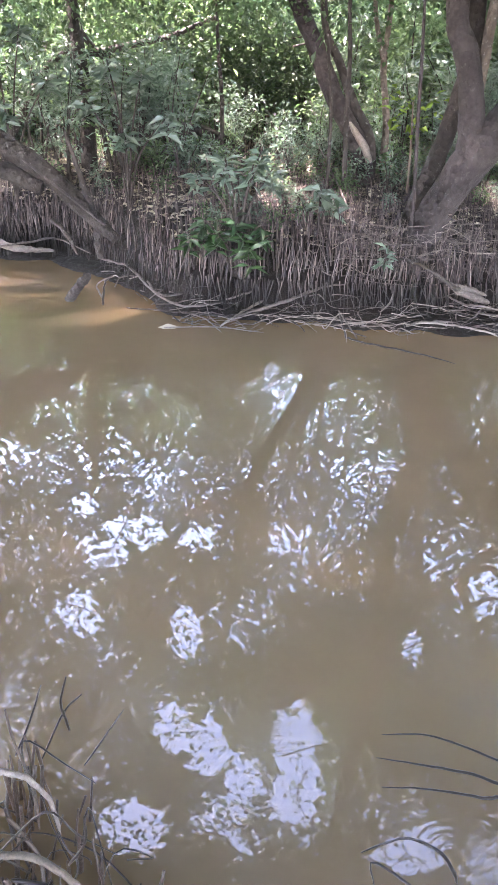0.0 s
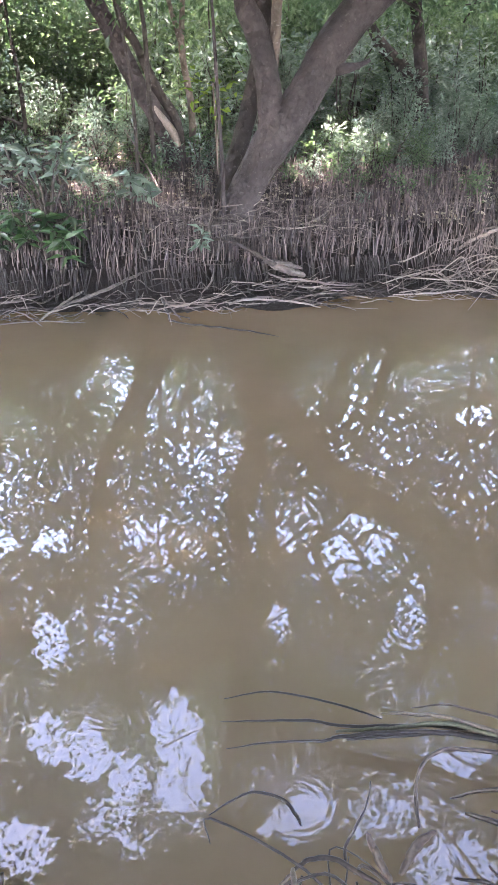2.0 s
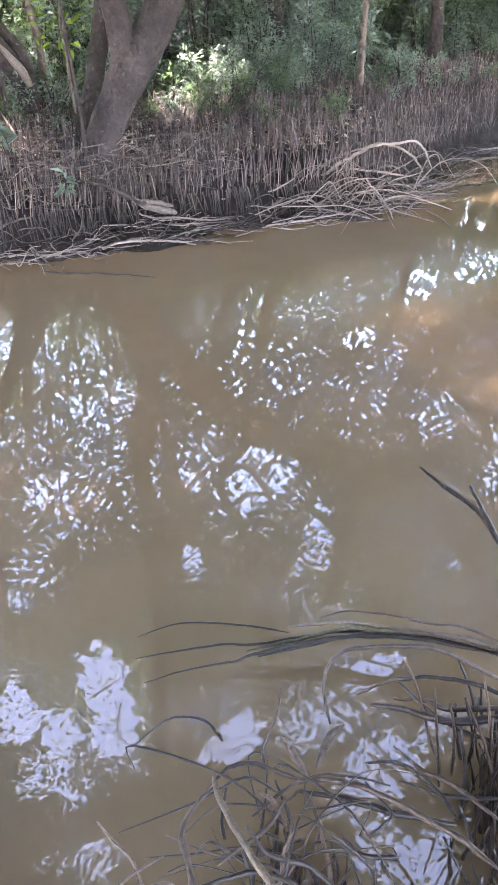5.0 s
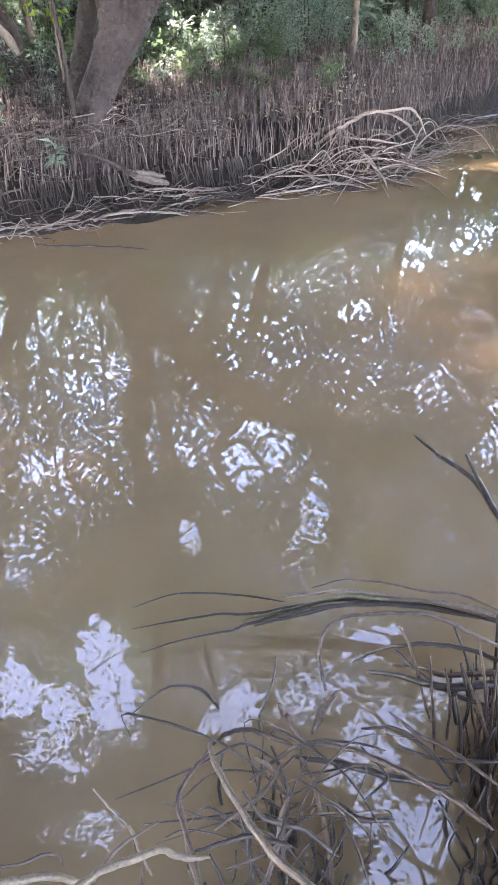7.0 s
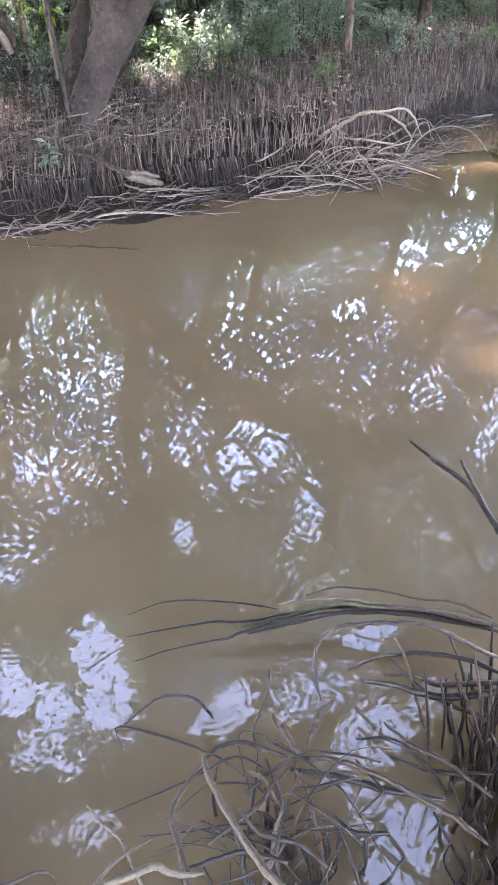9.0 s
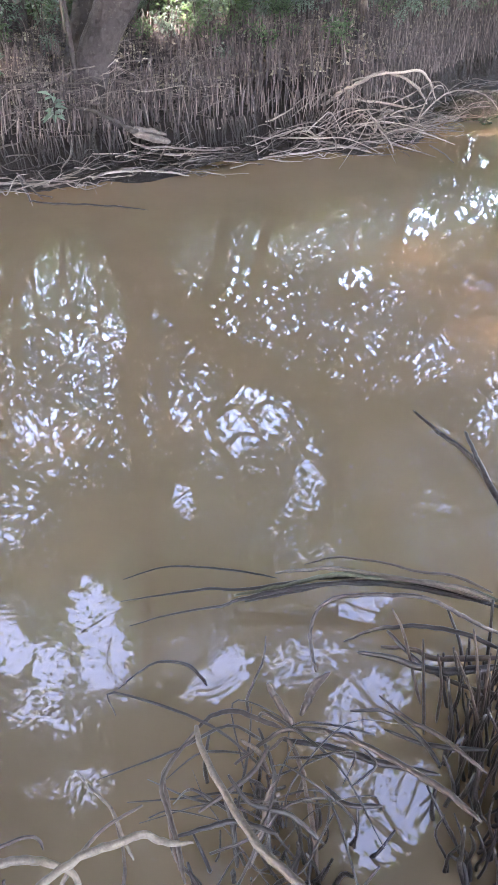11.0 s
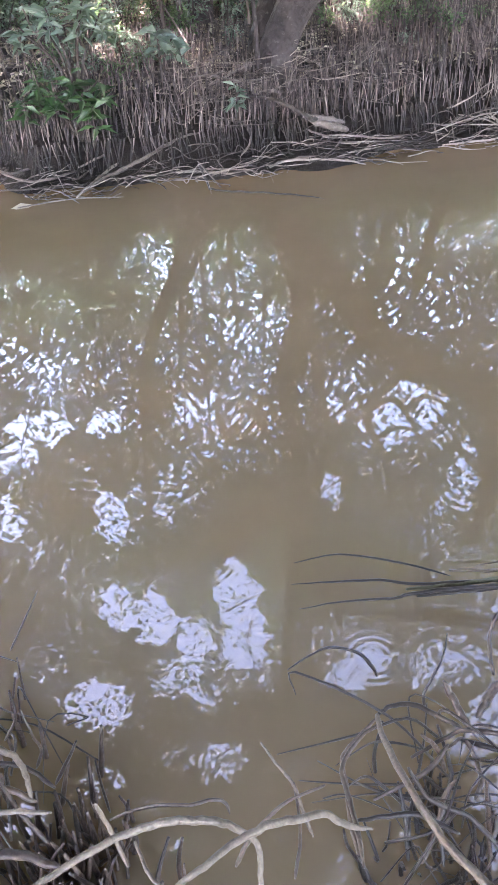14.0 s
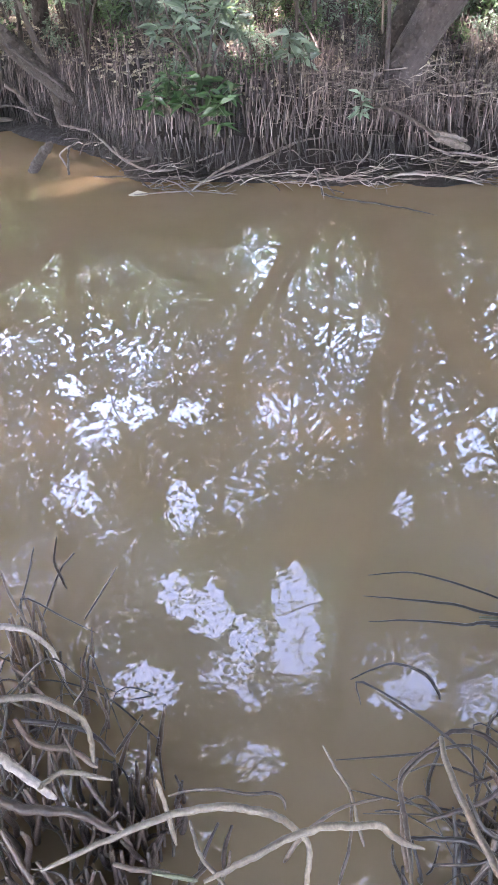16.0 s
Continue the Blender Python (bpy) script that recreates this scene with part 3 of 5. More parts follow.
cx, cy, cz = np.concatenate([cx, fx]), np.concatenate([cy, fy]), np.concatenate([cz, (fm + 1.47) * fy / 6.7 - 1.47])
behind = 1700                                 # leaf clumps added overhead to keep sun off the right-hand bank
cx, cy, cz = np.concatenate([cx, rng.uniform(-1.5, 6.0, behind)]), np.concatenate([cy, rng.uniform(7.5, 9.6, behind)]), np.concatenate([cz, rng.uniform(4.2, 7.8, behind)])
n += back + behind
top = 9.2 + 1.6 * np.sin(0.9 * cx + 0.4) + 0.9 * np.sin(2.7 * cx)
lace = 0.92 + 0.30 * np.sin(1.9 * cx + 1.1 * np.sin(1.3 * cz)) * np.sin(1.6 * cz + 0.9) + 0.2 * np.sin(5.3 * cx + 2.0 * cz) * np.sin(4.7 * cz - cx)
inside = (cz < top) & (rng.uniform(0, 1, n) < lace)
cx, cy, cz = cx[inside], cy[inside], cz[inside]
owner = np.argmin([(cx - x) ** 2 for x, y, z in CROWNS], axis=0)
for w, ((x, y, z), t) in enumerate(zip(CROWNS, TREES)):
    mine = owner == w
    q = np.stack([cx, cy, cz], 1)[mine]
    per = 37
    c = np.repeat(q, per, 0)
    off = rng.normal(0, 1, (len(c), 3)) * (0.16, 0.20, 0.13)
    at = c + off
    way = off + (0, 0, 0.02) + rng.normal(0, 0.15, off.shape)
    size = 0.047 * (1 + 0.06 * np.clip(at[:, 2] - 3.2, 0, 5)) * np.where((at[:, 0] < -3.4) | (at[:, 0] > 8.4), 2.0, 1.0)
    heart = at + way / np.linalg.norm(way, axis=1, keepdims=True) * 0.45 * size[:, None]
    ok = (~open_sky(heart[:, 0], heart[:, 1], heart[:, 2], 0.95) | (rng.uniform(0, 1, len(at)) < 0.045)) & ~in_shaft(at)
    g = Geom()
    g.leaves(at[ok] - (x, y, z), way[ok], size[ok], 0.40 * size[ok], droop=0.25)
    part("crown", g, LEAF, t, "loose crown of small pointed green leaves", flat=True)
    g = Geom()
    for b in q[rng.permutation(len(q))[:90]]:
        a = b + rng.normal(0, 1, 3) * (0.35, 0.2, 0.2) - (0, 0, 0.3)
        g.tube(np.array([a, 0.5 * (a + b) + rng.normal(0, 0.06, 3), b]) - (x, y, z), [0.010, 0.007, 0.003], 5, 0.1)
    tagged(part("crown_twigs", g, BARK_DARK, t), kind="stuff")


# ---------------------------------------------------------------- shrubs and saplings
def shrub(name, label, tall, wide, stems, leaves, material, leaf=(0.085, 0.017), group="", bark=None):
    t = thing(name, (0, 0, 0), label, "shrub", group)
    lv = Geom()
    for _ in range(stems):
        a, r = rng.uniform(0, 2 * np.pi), wide * rng.uniform(0.15, 1.0)
        tip = np.array((r * math.cos(a), r * math.sin(a), tall * rng.uniform(0.65, 1.05)))
        mid = tip * (0.35, 0.35, 0.55) + rng.normal(0, 0.05 * tall, 3) * (1, 1, 0.3)
        line = smooth([(0, 0, -0.05), mid, tip], 8)
        g = Geom()
        g.tube(line, [0.008 + 0.006 * tall, 0.007, 0.003], 5, 0.1, 1)
        part("stem", g, bark or BARK_DARK, t)
        per = max(6, leaves // stems)
        u = rng.uniform(0.25, 1.0, per) ** 0.7
        at = np.stack([np.interp(u, np.linspace(0, 1, len(line)), line[:, k]) for k in range(3)], 1)
        out = rng.normal(0, 1, (per, 3)) * (1, 1, 0.55) + (0, 0, 0.25)
        out /= np.linalg.norm(out, axis=1, keepdims=True)
        twig = rng.uniform(0.01, 0.22, per)[:, None] * min(1.0, tall)
        lv.leaves(at + out * twig, out + rng.normal(0, 0.3, (per, 3)), *leaf, droop=0.2)
    part("foliage", lv, material, t, flat=True)
    return t


def scatter(kinds, count, xr, sr, size=(0.75, 1.3), clear=None):
    """Copies of the given plants over a stretch of the bank: x range, and distance behind the water's edge."""
    for _ in range(count):
        x = rng.uniform(*xr)
        y = float(np.interp(x, EDGE_X, EDGE_Y)) + rng.uniform(*sr)
        if clear and clear(x, y):
            continue
        k = kinds[rng.integers(len(kinds))]
        f = rng.uniform(*size)
        c = copy_thing(k, pose(x, y, float(ground_z(x, y)) - 0.01, 0, 0, rng.uniform(0, 360)))
        c.scale = (f, f, f * rng.uniform(0.85, 1.15))


def away(*obs):
    for k in obs:
        for c in k.children_recursive:
            bpy.data.objects.remove(c)
        bpy.data.objects.remove(k)


low = [shrub("mangrove_seedling", "low mangrove seedling with grey-green pointed leaves on the mud", 0.40, 0.28, 3, 130, m, (0.06, 0.013), "seedlings of the bank") for m in (LEAF_BLUE, LEAF, LEAF_BLUE)]
mid = [shrub("mangrove_shrub", "leafy mangrove shrub with pointed green leaves", 1.15, 0.5, 5, 420, m, (0.085, 0.018), "shrubs of the bank") for m in (LEAF_BLUE, LEAF, LEAF_BLUE, LEAF_BLUE)]
tall = [shrub("mangrove_sapling", "tall thin mangrove sapling with a leafy top", 3.4, 0.85, 6, 1900, m, (0.10, 0.021), "saplings of the thicket", BARK_PALE) for m in (LEAF, LEAF, LEAF_BLUE)]
bright = [shrub("sunlit_shrub", "bright yellow-green sunlit shrub deep in the thicket", 1.5, 0.6, 5, 460, LEAF_LIME, (0.085, 0.02), "sunlit shrubs")]
scatter(low, 150, (-3.0, 6), (1.0, 2.8), (0.4, 0.85))
scatter(low, 110, (1.6, 7), (1.9, 3.4), (0.5, 1.0))
scatter(mid, 110, (-5, 9), (2.5, 5.2), (0.6, 1.1), lambda x, y: 0.05 * y - 0.6 < x < 3.4 and y < 7.9)
scatter(mid, 44, (-1.4, 3.4), (2.6, 4.6), (0.28, 0.55))
scatter(low, 110, (-1.5, 3.2), (1.7, 4.0), (0.6, 1.1))
scatter(mid, 22, (-5, -0.7), (1.3, 2.6), (0.7, 1.1))
scatter(mid, 30, (3.2, 9), (2.1, 4.2), (0.6, 1.0))
scatter(tall, 26, (4.0, 11), (3.4, 8.0), (0.42, 0.62))
scatter(tall, 80, (-7, 12), (3.6, 9.0), (0.42, 0.64))
scatter(mid, 40, (-6, 10), (3.9, 5.6), (0.8, 1.35))
scatter(mid, 75, (2.5, 8.5), (1.75, 3.3), (0.32, 0.6))
scatter(mid, 35, (-2.0, 3.2), (4.6, 7.0), (0.9, 1.3))
scatter(bright, 16, (-5, 10), (4.5, 9.0), (0.6, 1.1))
scatter(tall, 60, (-14, 20), (9.0, 18.0), (0.6, 0.9))
away(*low, *mid, *tall, *bright)


def undergrowth(count, xr, sr):
    """The leafy growth deep in the forest, too far off to tell one plant from the next."""
    g = Geom()
    for _ in range(count):
        x = rng.uniform(*xr)
        y = float(np.interp(x, EDGE_X, EDGE_Y)) + rng.uniform(*sr)
        high, many = rng.uniform(0.7, 1.7), 330
        u = rng.normal(0, 1, (many, 3)) * (0.34, 0.34, 0.34 * high) + (0, 0, 0.62 * high)
        u[:, 2] = np.abs(u[:, 2])
        g.leaves(u + (x, y, float(ground_z(x, y))), rng.normal(0, 1, (many, 3)) * (1, 1, 0.6) + (0, 0, 0.2), 0.11, 0.023)
    tagged(new("undergrowth", g.mesh("undergrowth", LEAF_BLUE, True)), "leafy grey-green undergrowth deep in the mangrove forest", "undergrowth", kind="stuff")


undergrowth(120, (-6, 10), (4.8, 7.5))
undergrowth(160, (-13, 19), (7.0, 13.0))

# ---------------------------------------------------------------- the ring of forest that closes the place
def far_tree(height, seed_leaves):
    t = thing("forest_tree", (0, 0, 0), "mangrove forest tree with a dense green crown", "tree", "forest trees")
    g, lv = Geom(), Geom()
    g.tube([(0, 0, -0.3), (0.1, 0, 0.3 * height), (-0.1, 0.1, 0.65 * height), (0, 0, 0.95 * height)], [0.16, 0.12, 0.08, 0.02], 8, 0.06)
    part("trunk", g, BARK_DARK, t)
    u = rng.normal(0, 1, (seed_leaves // 14, 3))
    u = u / np.linalg.norm(u, axis=1, keepdims=True) * rng.uniform(0.3, 1, (len(u), 1)) ** 0.5
    c = np.repeat(u * (1.9, 1.9, 0.36 * height) + (0, 0, 0.66 * height), 14, 0)
    off = rng.normal(0, 0.22, c.shape)
    lv.leaves(c + off, off + rng.normal(0, 0.1, off.shape), 0.17, 0.04)
    part("crown", lv, LEAF, t, flat=True)
    return t


kinds = [far_tree(7.5, 7000), far_tree(9.0, 8000)]
low_kinds = [far_tree(3.6, 4200), far_tree(4.2, 4600)]
for a in range(26):                              # behind the thicket
    x, y = -24 + 2.1 * a + rng.uniform(-0.6, 0.6), 15.5 + 3.5 * (a % 3) + rng.uniform(-1, 1) + 0.10 * abs(x if a else 0)
    copy_thing(low_kinds[a % 2], pose(x, y, float(ground_z(x, y)), 0, 0, rng.uniform(0, 360)))
for a in range(14):                              # added behind the camera, unseen, to hold off sky light
    x, y = -16 + 2.5 * a + rng.uniform(-0.6, 0.6), -6.0 - 2.5 * (a % 2) + rng.uniform(-0.6, 0.6)
    copy_thing(kinds[a % 2], pose(x, y, float(ground_z(x, y)), 0, 0, rng.uniform(0, 360)))
for x, y in ((-15, 1.5), (-17, 4.5), (-14, -2.0), (-19, 8.0), (17, 1.5), (19, 5.0), (16.5, -2.0), (15.5, 8.5), (21, 9.0), (18, 12.0)):      # added past both ends of the creek, unseen, to block open sky
    copy_thing(kinds[int(x) % 2], pose(x, y, float(ground_z(x, y)) - 0.2, 0, 0, rng.uniform(0, 360)))
away(*kinds, *low_kinds)
for a in range(9):                               # trees added on the near bank, their crowns overhead to shade the creek
    x, y = -12.5 + 3.5 * a + rng.uniform(-0.5, 0.5), -1.9 + rng.uniform(-0.3, 0.3)
    z = float(ground_z(x, y))
    t = thing("overhanging_tree", (x, y, z), "added mangrove tree over the near bank that shades the creek", "tree", "trees of the near bank")
    g, lv = Geom(), Geom()
    g.tube([(0, 0, -0.2), (0, 0.2, 1.8), (0.2, 0.9, 4.0), (0.1, 2.4, 6.4), (0, 4.0, 7.0)], [0.16, 0.13, 0.11, 0.08, 0.03], 9, 0.06)
    part("trunk", g, BARK_DARK, t)
    c = np.stack([rng.uniform(-2.6, 2.6, 2600), rng.uniform(-3.0, 7.4, 2600), rng.uniform(5.8, 8.4, 2600)], 1)
    c = np.concatenate([c, np.stack([rng.uniform(-2.2, 2.2, 700), rng.uniform(-1.5, 2.2, 700), rng.uniform(3.6, 6.0, 700)], 1)])
    c = c[c[:, 1] < 6.1 + 0.55 * np.clip(c[:, 2] - 6.0, 0, 3)]
    # dense low leaves out of view, added to darken the near water
    shade_boughs = np.stack([rng.uniform(-2.2, 2.2, 2000), rng.uniform(-2.0, 3.7, 2000), rng.uniform(3.2, 5.6, 2000)], 1)
    fine = abs(x - 2.0) < 6.5
    c = np.repeat(c, 32 if fine else 12, 0)
    off = rng.normal(0, 0.40, c.shape)
    p = c + off + (x, y, z)
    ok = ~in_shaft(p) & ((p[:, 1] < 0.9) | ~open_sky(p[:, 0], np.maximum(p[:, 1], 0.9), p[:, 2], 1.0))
    c, off = c[ok], off[ok]
    lv.leaves(c + off, off + rng.normal(0, 0.1, off.shape), 0.115 if fine else 0.26, 0.042 if fine else 0.07)
    c = np.repeat(shade_boughs, 8, 0)
    off = rng.normal(0, 0.28, c.shape)
    keep = ~in_shaft(c + off + (x, y, z)) & ((c + off)[:, 1] + y < 0.55 + 0.40 * ((c + off)[:, 2] + z))
    lv.leaves((c + off)[keep], off[keep] + rng.normal(0, 0.1, off[keep].shape), 0.22, 0.07)
    part("crown", lv, LEAF, t, flat=True)

# ---------------------------------------------------------------- the fallen trunk, the single saplings and the broad-leaved shrub
log = thing("fallen_log", (-1.15, 5.5, 0.45), "weathered grey fallen trunk with a split end resting on the bank", "log")
o = np.array((-1.15, 5.5, 0.45))
g = Geom()
g.tube(rel([(-2.6, 5.62, 1.55), (-2.1, 5.58, 1.17), (-1.72, 5.55, 0.92), (-1.5, 5.52, 0.80), (-1.25, 5.5, 0.60), (-1.08, 5.48, 0.44), (-0.96, 5.46, 0.34)]), [0.075, 0.078, 0.075, 0.07, 0.06, 0.05, 0.035], 14, 0.12, 5)
part("trunk", g, BARK_BLACK, log)
g = Geom()
g.tube(rel([(-2.4, 5.5, 0.75), (-2.0, 5.5, 0.79), (-1.72, 5.5, 0.76), (-1.45, 5.48, 0.66)]), [0.05, 0.055, 0.06, 0.05], 10, 0.1, 5)
part("limb", g, BARK_BLACK, log)
g = Geom()
g.tube(rel([(-1.55, 5.42, 0.84), (-1.25, 5.40, 0.62), (-1.02, 5.38, 0.45)]), [0.006, 0.011, 0.008], 7, 0.2, 5)
part("bark_ridge", g, BARK, log)
stick("broken_stump", [(-1.08, 5.5, 0.20), (-1.12, 5.5, 0.48), (-1.18, 5.5, 0.70), (-1.29, 5.5, 1.04)], [0.028, 0.024, 0.019, 0.012], BARK_DARK, "upright broken pale snag beside the fallen trunk", "stump", 9)
stick("broken_stump", [(-1.40, 5.45, 0.46), (-1.30, 5.42, 0.38), (-1.22, 5.4, 0.24)], [0.016, 0.017, 0.012], BARK_DARK, "short pale snag among the breathing roots", "stump", 7)


def sapling(points, radius, bark, leaves, material, leaf, label, spread_=0.22, start=0.45):
    """A single thin stem through the given points, leafy towards its top."""
    base = np.asarray(points[0], float)
    t = thing("mangrove_sapling", base, label, "sapling")
    line = smooth(points, 6) - base
    g, lv = Geom(), Geom()
    g.tube(line, [radius, radius * 0.85, radius * 0.5], 7, 0.08, 1)
    part("stem", g, bark, t)
    u = rng.uniform(start, 1.0, leaves)
    at = np.stack([np.interp(u, np.linspace(0, 1, len(line)), line[:, k]) for k in range(3)], 1)
    out = rng.normal(0, 1, (leaves, 3)) * (1, 1, 0.5)
    out /= np.linalg.norm(out, axis=1, keepdims=True)
    lv.leaves(at + out * rng.uniform(0.02, spread_, (leaves, 1)), out + rng.normal(0, 0.3, out.shape), *leaf)
    part("foliage", lv, material, t, flat=True)
    return t


THIN = "thin pale upright mangrove sapling on the far bank"
sapling([(1.04, 5.48, 0.40), (1.03, 5.48, 0.73), (1.0, 5.5, 1.21), (0.98, 5.5, 1.54), (0.95, 5.5, 1.95), (0.9, 5.55, 3.0)], 0.014, BARK, 60, LEAF, (0.09, 0.02), THIN, 0.25, 0.7)
sapling([(1.05, 7.2, 0.6), (1.05, 7.2, 1.02), (0.98, 7.2, 1.45), (0.99, 7.2, 1.78), (1.0, 7.2, 2.4)], 0.032, BARK_PALE, 60, LEAF, (0.09, 0.02), THIN, 0.3, 0.6)
sapling([(0.99, 7.2, 1.45), (0.9, 7.2, 1.74), (0.86, 7.2, 1.95), (0.8, 7.2, 2.6)], 0.022, BARK_PALE, 30, LEAF, (0.09, 0.02), THIN, 0.3, 0.6)
sapling([(0.66, 6.4, 0.55), (0.63, 6.4, 1.15), (0.62, 6.4, 1.52), (0.58, 6.4, 2.0), (0.55, 6.4, 3.0)], 0.02, BARK_DARK, 60, LEAF, (0.09, 0.02), THIN, 0.3, 0.6)
sapling([(0.52, 6.3, 0.5), (0.5, 6.3, 1.2), (0.42, 6.3, 1.8), (0.3, 6.3, 2.8)], 0.014, BARK_DARK, 60, LEAF, (0.09, 0.02), THIN, 0.3, 0.6)
sapling([(3.86, 7.0, 0.45), (3.87, 7.0, 0.75), (3.88, 7.0, 1.04), (3.91, 7.0, 1.5), (3.95, 7.0, 2.6)], 0.034, BARK_PALE, 90, LEAF_BLUE, (0.09, 0.02), THIN, 0.35, 0.35)
sapling([(3.55, 8.0, 0.6), (3.45, 8.0, 1.1), (3.2, 8.0, 1.36), (2.97, 8.0, 1.55), (2.8, 8.0, 1.85), (2.6, 8.0, 2.6)], 0.07, BARK_DARK, 40, LEAF, (0.09, 0.02), "dark leaning trunk deep in the thicket", 0.3, 0.8)
sapling([(7.2, 9.0, 0.5), (6.95, 9.0, 0.95), (6.75, 9.0, 1.4), (6.5, 9.0, 2.2)], 0.08, BARK_DARK, 40, LEAF, (0.09, 0.02), "dark leaning trunk deep in the thicket", 0.3, 0.8)
sapling([(3.7, 9.0, 0.6), (3.5, 9.0, 1.15), (3.3, 9.0, 1.45), (3.1, 9.0, 2.2)], 0.06, BARK_DARK, 40, LEAF, (0.09, 0.02), "dark leaning trunk deep in the thicket", 0.3, 0.8)
sapling([(-2.4, 8.0, 0.7), (-1.95, 8.0, 1.38), (-1.59, 8.0, 1.46), (-1.22, 8.0, 1.55), (-0.86, 8.0, 1.63), (-0.45, 8.0, 1.8)], 0.04, BARK_DARK, 30, LEAF, (0.09, 0.02), "dark bent branch deep in the thicket", 0.2, 0.5)
sapling([(-1.13, 8.0, 0.8), (-1.13, 8.0, 1.22), (-1.53, 8.0, 1.49), (-1.72, 8.0, 1.78), (-1.8, 8.0, 2.4)], 0.035, BARK_DARK, 30, LEAF, (0.09, 0.02), "dark bent branch deep in the thicket", 0.2, 0.7)
sapling([(-0.34, 7.5, 0.65), (-0.36, 7.5, 1.2), (-0.40, 7.5, 1.6), (-0.43, 7.5, 2.2)], 0.02, BARK_DARK, 30, LEAF, (0.09, 0.02), THIN, 0.25, 0.6)
stick("fallen_log", [(-1.25, 8.0, 0.72), (-0.87, 7.95, 0.86), (-0.5, 7.9, 0.84), (-0.15, 7.85, 0.72)], [0.04, 0.055, 0.05, 0.035], BARK_BLACK, "dark fallen log deep in the thicket", "log", 10)
sapling([(1.13, 6.3, 0.6), (1.12, 6.3, 0.9), (1.08, 6.2, 1.25)], 0.01, BARK_PALE, 46, LEAF_LIME, (0.085, 0.022), "young sapling with bright yellow-green leaves behind the tree", 0.26, 0.75)


def whorl_shrub(at, tall, heads, leaf, material, label):
    """Stems that end in rosettes of long leaves."""
    t = thing("broad_leaved_shrub", at, label, "shrub", "broad-leaved shrubs")
    lv = Geom()
    for hx, hy_, hz in heads:
        g = Geom()
        tip = np.array((hx, hy_, hz * tall))
        line = smooth([(0, 0, -0.05), tip * (0.3, 0.3, 0.55), tip], 6)
        g.tube(line, [0.010, 0.008, 0.005], 6, 0.1, 1)
        part("stem", g, BARK_DARK, t)
        k = 22
        a = np.arange(k) * 2.4 + rng.uniform(0, 6)
        up = rng.uniform(-0.45, 0.75, k)
        out = np.stack([np.cos(a), np.sin(a), up], 1)
        lv.leaves(tip - np.stack([0 * a, 0 * a, rng.uniform(0, 0.14, k)], 1), out, leaf[0], leaf[1], 0.3, 0.28)
    part("foliage", lv, material, t, flat=True)
    return t


whorl_shrub((-0.12, 5.28, 0.30), 0.62, [(-0.28, 0.05, 0.85), (-0.1, -0.05, 1.0), (0.08, 0.0, 0.95), (0.2, 0.05, 0.9), (-0.02, 0.1, 0.8), (0.12, -0.08, 1.08), (-0.2, 0.1, 1.02)],
            (0.115, 0.018), LEAF_BLUE, "broad-leaved shrub with grey-green leaf rosettes on the bank")
whorl_shrub((-0.14, 5.16, 0.22), 0.34, [(-0.30, 0.0, 0.7), (-0.12, -0.06, 0.8), (0.05, -0.04, 0.75), (0.16, 0.0, 0.95), (-0.2, -0.02, 1.0), (0.0, 0.02, 1.05), (0.1, -0.1, 0.55)],
            (0.115, 0.021), LEAF_DEEP, "low shrub with long glossy deep green leaves at the bank's edge")
whorl_shrub((0.82, 5.05, 0.30), 0.2, [(0.0, 0.0, 0.8)], (0.09, 0.02), LEAF_BLUE, "small green seedling before the tree's foot")
whorl_shrub((0.42, 5.6, 0.40), 0.35, [(0.0, 0.0, 0.9), (0.1, 0.1, 0.7)], (0.13, 0.03), LEAF_BLUE, "small shrub with broad grey-green leaves behind the roots")
whorl_shrub((-1.0, 6.3, 0.45), 0.9, [(-0.3, 0, 0.8), (0.1, 0.1, 1.0), (0.3, 0, 0.7), (0, -0.1, 0.55), (-0.15, 0.1, 1.1)], (0.13, 0.026), LEAF_BLUE, "broad-leaved shrub with grey-green leaf rosettes on the bank")
whorl_shrub((-1.9, 6.4, 0.45), 1.2, [(-0.3, 0, 0.8), (0.1, 0.1, 1.0), (0.3, 0, 0.7), (0, -0.1, 0.55), (-0.15, 0.1, 1.1)], (0.13, 0.026), LEAF_BLUE, "broad-leaved shrub with grey-green leaf rosettes on the bank")

# ---------------------------------------------------------------- sticks of the far bank, the brushwood heap, and the near roots
stick("driftwood_branch", [(0.528, 4.805, 0.080), (0.553, 4.569, 0.030), (0.583, 4.511, 0.012), (0.824, 4.369, 0.012), (1.005, 4.282, 0.006), (1.139, 4.186, 0.000)], [0.0072, 0.0065, 0.005, 0.0036], WET, "long thin wet stick trailing into the water")
stick("driftwood_branch", [(-0.129, 4.751, 0.040), (0.034, 4.821, 0.080), (0.200, 4.896, 0.120), (0.424, 5.092, 0.160), (0.587, 5.065, 0.200)], [0.0058, 0.0101, 0.0094, 0.0065], STICK, "thin bleached stick lying along the muddy bank")
stick("driftwood_branch", [(-0.187, 5.019, 0.080), (-0.043, 5.058, 0.120), (0.130, 5.189, 0.160)], [0.0072, 0.005], STICK, "thin bleached stick lying along the muddy bank")
stick("driftwood_branch", [(-1.135, 5.709, 0.150), (-0.899, 5.605, 0.115), (-0.677, 5.150, 0.080), (-0.449, 4.879, 0.065), (-0.188, 5.058, 0.050)], [0.0086, 0.0086, 0.0072], STICK, "thin bleached stick lying along the muddy bank")
